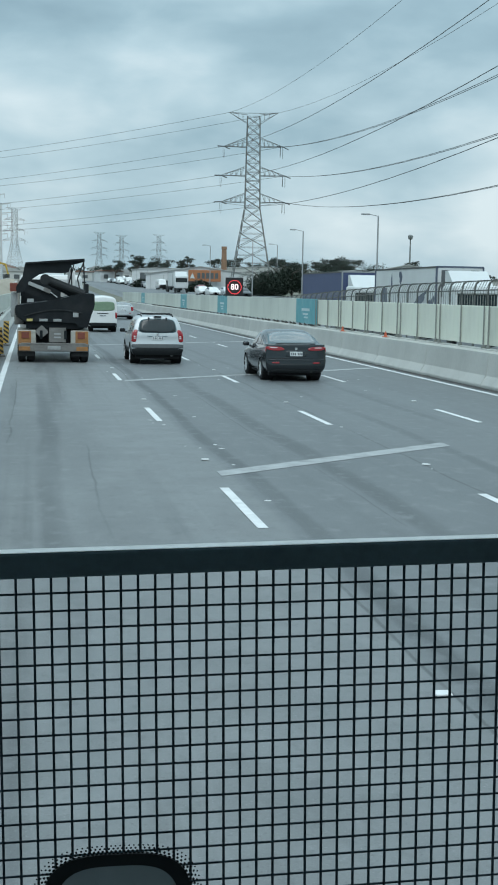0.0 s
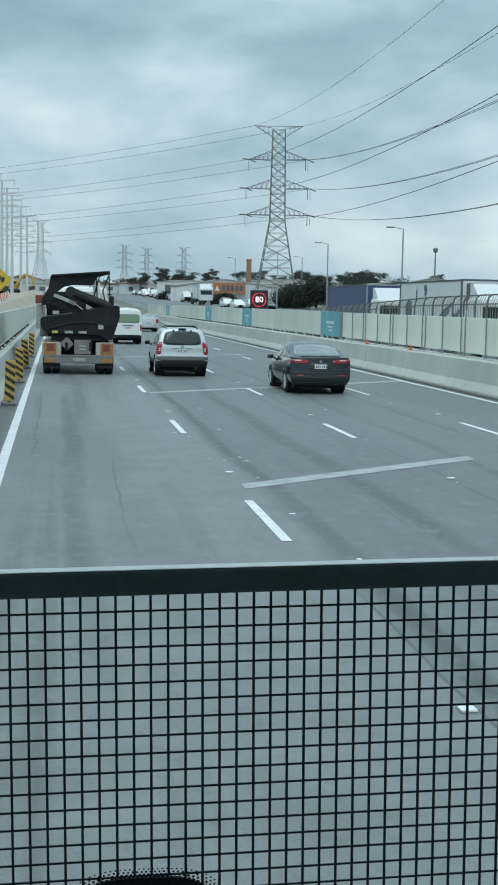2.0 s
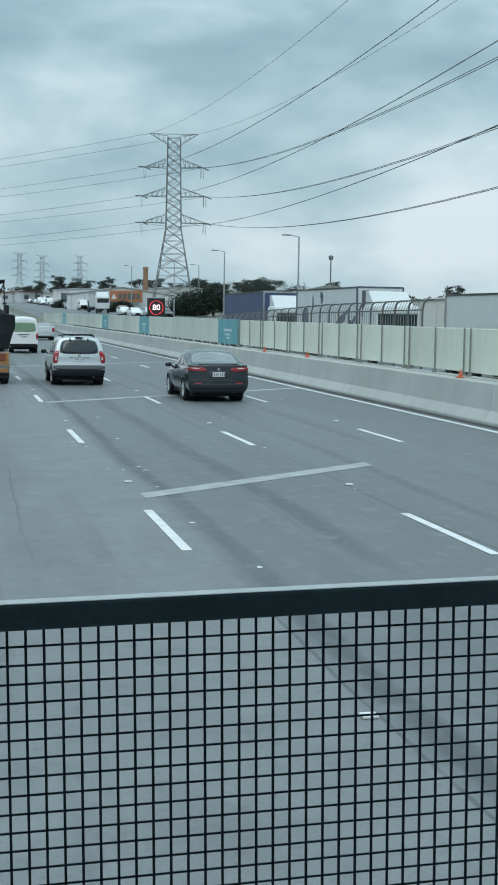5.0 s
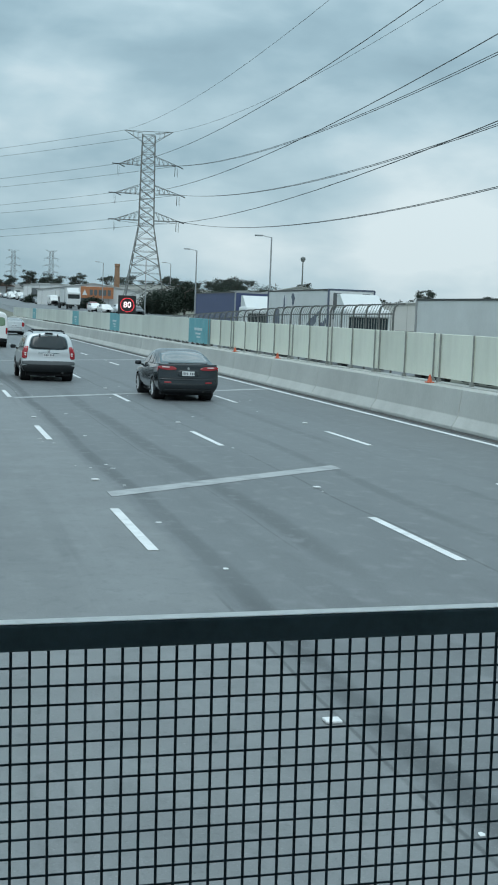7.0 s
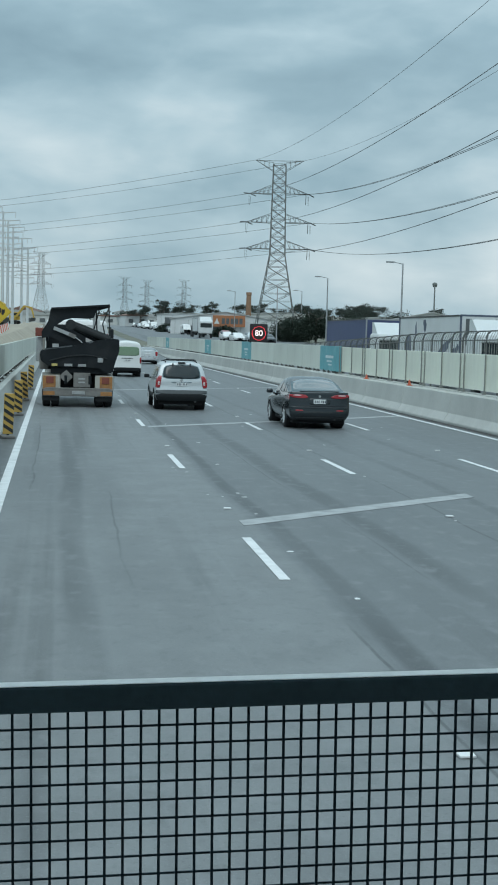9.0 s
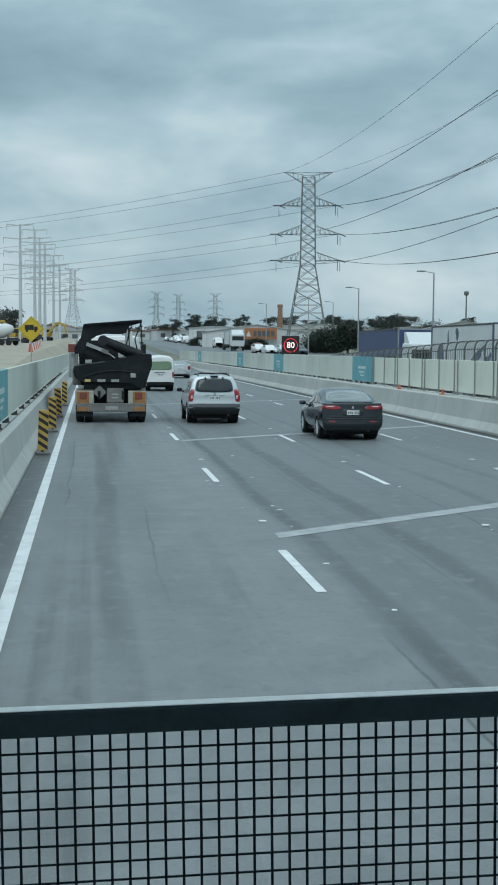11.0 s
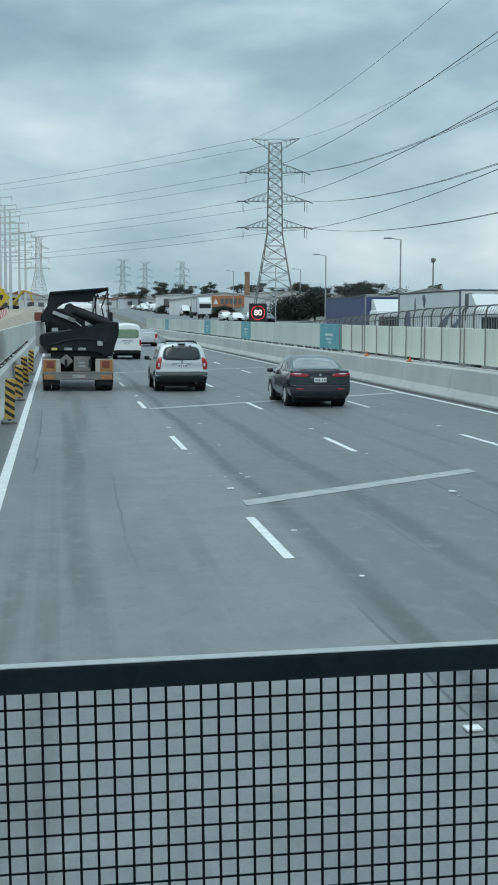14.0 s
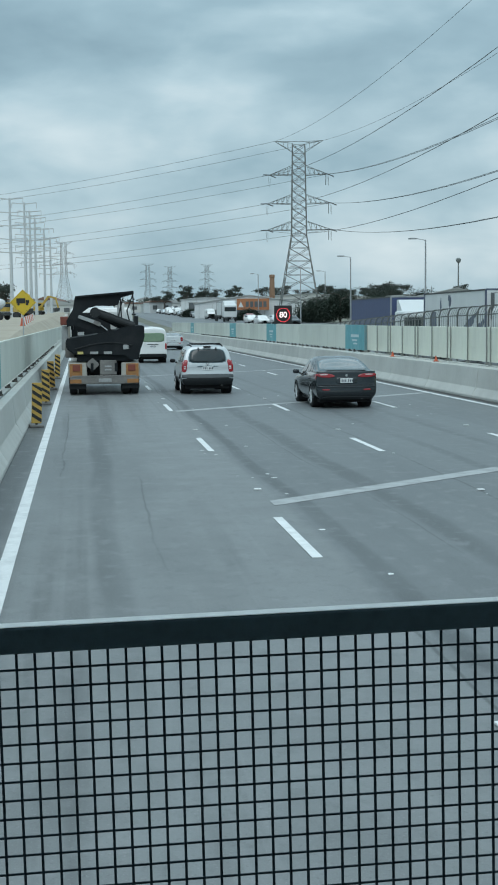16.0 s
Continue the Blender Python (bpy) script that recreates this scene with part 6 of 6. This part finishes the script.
for yy in (-1.6, -0.3, 3.4):
    for s in (-1, 1):
        bm = bmesh.new()
        lathe(bm, [(0.3, -0.14), (0.5, -0.14), (0.5, 0.14), (0.3, 0.14)], (s * 0.98, yy, 0.5), "x", 16)
        part("wheel", bm, M["tyre"], mixer)


# the low town and its trees along the skyline
def house(x, y, w, d, h, turn, wallm, roofm):
    root = thing("far_building", x, y, rise(y) - 0.5, turn, "small pale building far off along the skyline", "building", "buildings on the skyline")
    part("wall", cubed(-w / 2, w / 2, -d / 2, d / 2, 0, h, 0.05), M[wallm], root)
    bm = bmesh.new()
    pk = RNG.uniform(0.6, 1.8)
    prism(bm, [(-w / 2 - 0.3, h), (w / 2 + 0.3, h), (w / 2 + 0.3, h + 0.2), (0, h + pk), (-w / 2 - 0.3, h + 0.2)], -d / 2 - 0.3, d / 2 + 0.3, "y")
    part("roof", bm, M[roofm], root)
    n = max(1, int(w / 4))
    for k in range(n):
        x0 = -w / 2 + (k + 0.3) * w / n
        part("window", cubed(x0, x0 + w / n * 0.4, -d / 2 - 0.06, -d / 2 - 0.01, h * 0.4, h * 0.75), M["shed_dark"], root)


M["tile_roof"] = material("tile_roof", (0.17, 0.10, 0.075), 0.8, vary=0.15, scale=0.6, bump=0.1)
for k in range(46):
    y = RNG.uniform(430, 730)
    a = radians(RNG.uniform(-9.0, 5.0) if k < 26 else RNG.uniform(5, 25))
    x = y * math.tan(a)
    if -6 < x < 18:
        x += 34 if k % 2 else -24
    house(x, y, RNG.uniform(8, 20), RNG.uniform(8, 14), RNG.uniform(3.0, 5.5), RNG.uniform(-20, 20), RNG.choice(("shed", "shed", "trailer_white", "panel")), RNG.choice(("shed_roof", "tile_roof", "shed_roof")))
verts, faces = [], []
clumps = []
for k in range(150):
    y = RNG.uniform(560, 820)
    a = radians(RNG.uniform(-10, 26))
    x = y * math.tan(a)
    if -8 < x < 20:
        continue
    clumps.append((x, y, RNG.uniform(2.5, 5.5), RNG.uniform(3.0, 6.5)))
for x, y, r0, h in clumps:
    for _ in range(150):
        f, a = RNG.random() ** 0.5, RNG.uniform(0, 6.28)
        p = Vector((x + r0 * f * math.cos(a), y + r0 * f * math.sin(a), rise(y) + h * (0.15 + 0.85 * RNG.random() * (1 - 0.5 * f * f))))
        q = Euler((RNG.uniform(0, 6.3), RNG.uniform(0, 6.3), 0)).to_matrix()
        n = len(verts)
        for d in ((-1, -0.5, 0), (0.9, -0.6, 0.2), (0.8, 0.7, 0), (-0.8, 0.6, 0.3)):
            verts.append(tuple(p + q @ Vector(d) * 0.45))
        faces.append((n, n + 1, n + 2, n + 3))
me = bpy.data.meshes.new("far_trees")
me.from_pydata(verts, [], faces)
me.materials.append(M["gum"])
tagged(new("far_trees", me), "dark band of trees along the skyline", "trees", kind="stuff")


# ---- the cab: a black wire mesh guard in front of the seat ----
RAIL_Z, RAIL_LEAN, RAIL_TURN, CELL = 2.3675, 0.01625, 0.500, 0.01365
guard = new("mesh_guard")
guard.matrix_world = pose(0, 1.0, RAIL_Z, 0, 0, RAIL_TURN) @ pose(0, 0, 0, 0, -math.degrees(math.atan(RAIL_LEAN)), 0)
tagged(guard, "black square wire mesh guard under a black rail, top edge painted as lit", "guard")
part("top_rail", cubed(-1.0, 1.1, -0.004, 0.010, -0.0232, -0.0028, 0.002), M["black"], guard, "black plastic rail")
# wedge for the rail's top face, its brightness painted in
bm = bmesh.new()
prism(bm, [(-0.0035, -0.0027), (-0.003, -0.0022), (0.005, -0.0009), (0.007, -0.0015), (0.007, -0.0027)], -1.0, 1.1, "x")
part("lip", bm, M["lip"], guard, "top edge of the rail, sky light painted pale")
wire = None
for k in range(-73, 81):
    if wire is None:
        wire = part("upright_wire", cubed(-0.00102, 0.00102, -0.0006, 0.0006, -0.60, -0.0215), M["mesh"], guard)
        o = wire
    else:
        o = new("upright_wire", wire.data)
        o.parent = guard
    o.location = (k * CELL, 0, 0)
wire = None
for k in range(42):
    z = -0.0363 - k * 0.01442
    if wire is None:
        wire = part("cross_wire", cubed(-1.0, 1.1, -0.0005, 0.0005, -0.00082, 0.00082), M["mesh"], guard)
        o = wire
    else:
        o = new("cross_wire", wire.data)
        o.parent = guard
    o.location = (0, 0.0016, z)

# a rounded black sensor cover low on the guard, with a dotted edge
HX, HZ = 0.0625, 2.1230
pod = new("sensor_cover")
pod.parent = None
pod.matrix_world = pose(HX + 0.004, 0.985, HZ)
tagged(pod, "rounded black sensor cover with a dotted edge and grey window", "cover")


def arch(w, h, n=40, low=-0.12):
    """The outline of a flat-topped arch, wider towards its foot."""
    pts = []
    for i in range(n + 1):
        a = math.pi * i / n
        c, s = math.cos(a), math.sin(a)
        r = (abs(c) ** 3.4 + abs(s) ** 3.4) ** (-1 / 3.4)
        pts.append((-w * r * c, h * (r * s - 1)))
    return [(-w * 1.04, low)] + pts + [(w * 1.04, low)]


bm = bmesh.new()
outer, inner = arch(0.061, 0.060), [(x, z - 0.0095) for x, z in arch(0.0505, 0.052)]
k = len(outer)
front = [[bm.verts.new((x, y, z)) for x, z in ring] for ring in (outer, inner) for y in (-0.003, 0.0)]
for i in range(k - 1):
    bm.faces.new((front[0][i], front[0][i + 1], front[2][i + 1], front[2][i]))
    bm.faces.new((front[1][i], front[1][i + 1], front[3][i + 1], front[3][i]))
    bm.faces.new((front[0][i], front[0][i + 1], front[1][i + 1], front[1][i]))
    bm.faces.new((front[2][i], front[2][i + 1], front[3][i + 1], front[3][i]))
part("rim", bm, M["cover_black"], pod, "black rim")
bm = bmesh.new()
prism(bm, inner, 0.0, 0.002, "y")
part("window", bm, M["cover_reflection"], pod, "smooth window, its reflection painted as grey")
bm = bmesh.new()
for row in range(4):
    ring = arch(0.0618 + row * 0.0023, 0.0608 + row * 0.0023, 120)
    for i, (x, z) in enumerate(ring[1:-1]):
        if (i + row) % 2 == 0:
            r = 0.00135 - row * 0.0002
            bmesh.ops.create_circle(bm, cap_ends=True, segments=6, radius=r, matrix=Matrix.Translation((x, -0.002, z + row * 0.0023)) @ pose(0, 0, 0, 90, 0, 0))
tagged(part("dotted_edge", bm, M["cover_black"], pod), kind="stuff")

# unseen cab shell, closed behind, beside and above; its roof shades the guard
cab = tagged(finish("cab_front", cubed(-1.2, 1.25, -1.6, 1.03, 0.42, RAIL_Z - 0.56, 0.05), M["lining"]), "plain dark cab floor and dashboard of the vehicle", "cab", kind="structure")
part("cab_sill", cubed(-1.1, 1.15, -1.5, 0.95, 0.0, 0.42, 0.02), M["black"], cab)
part("cab_roof", cubed(-1.25, 1.3, -1.65, 0.85, 3.08, 3.16, 0.02), M["lining"], cab)
part("cab_back", cubed(-1.25, 1.3, -1.65, -1.6, 1.7, 3.08), M["lining"], cab)
for x in (-1.25, 1.25):
    part("cab_side", cubed(x, x + 0.05, -1.6, 0.6, 1.7, 3.08), M["lining"], cab)
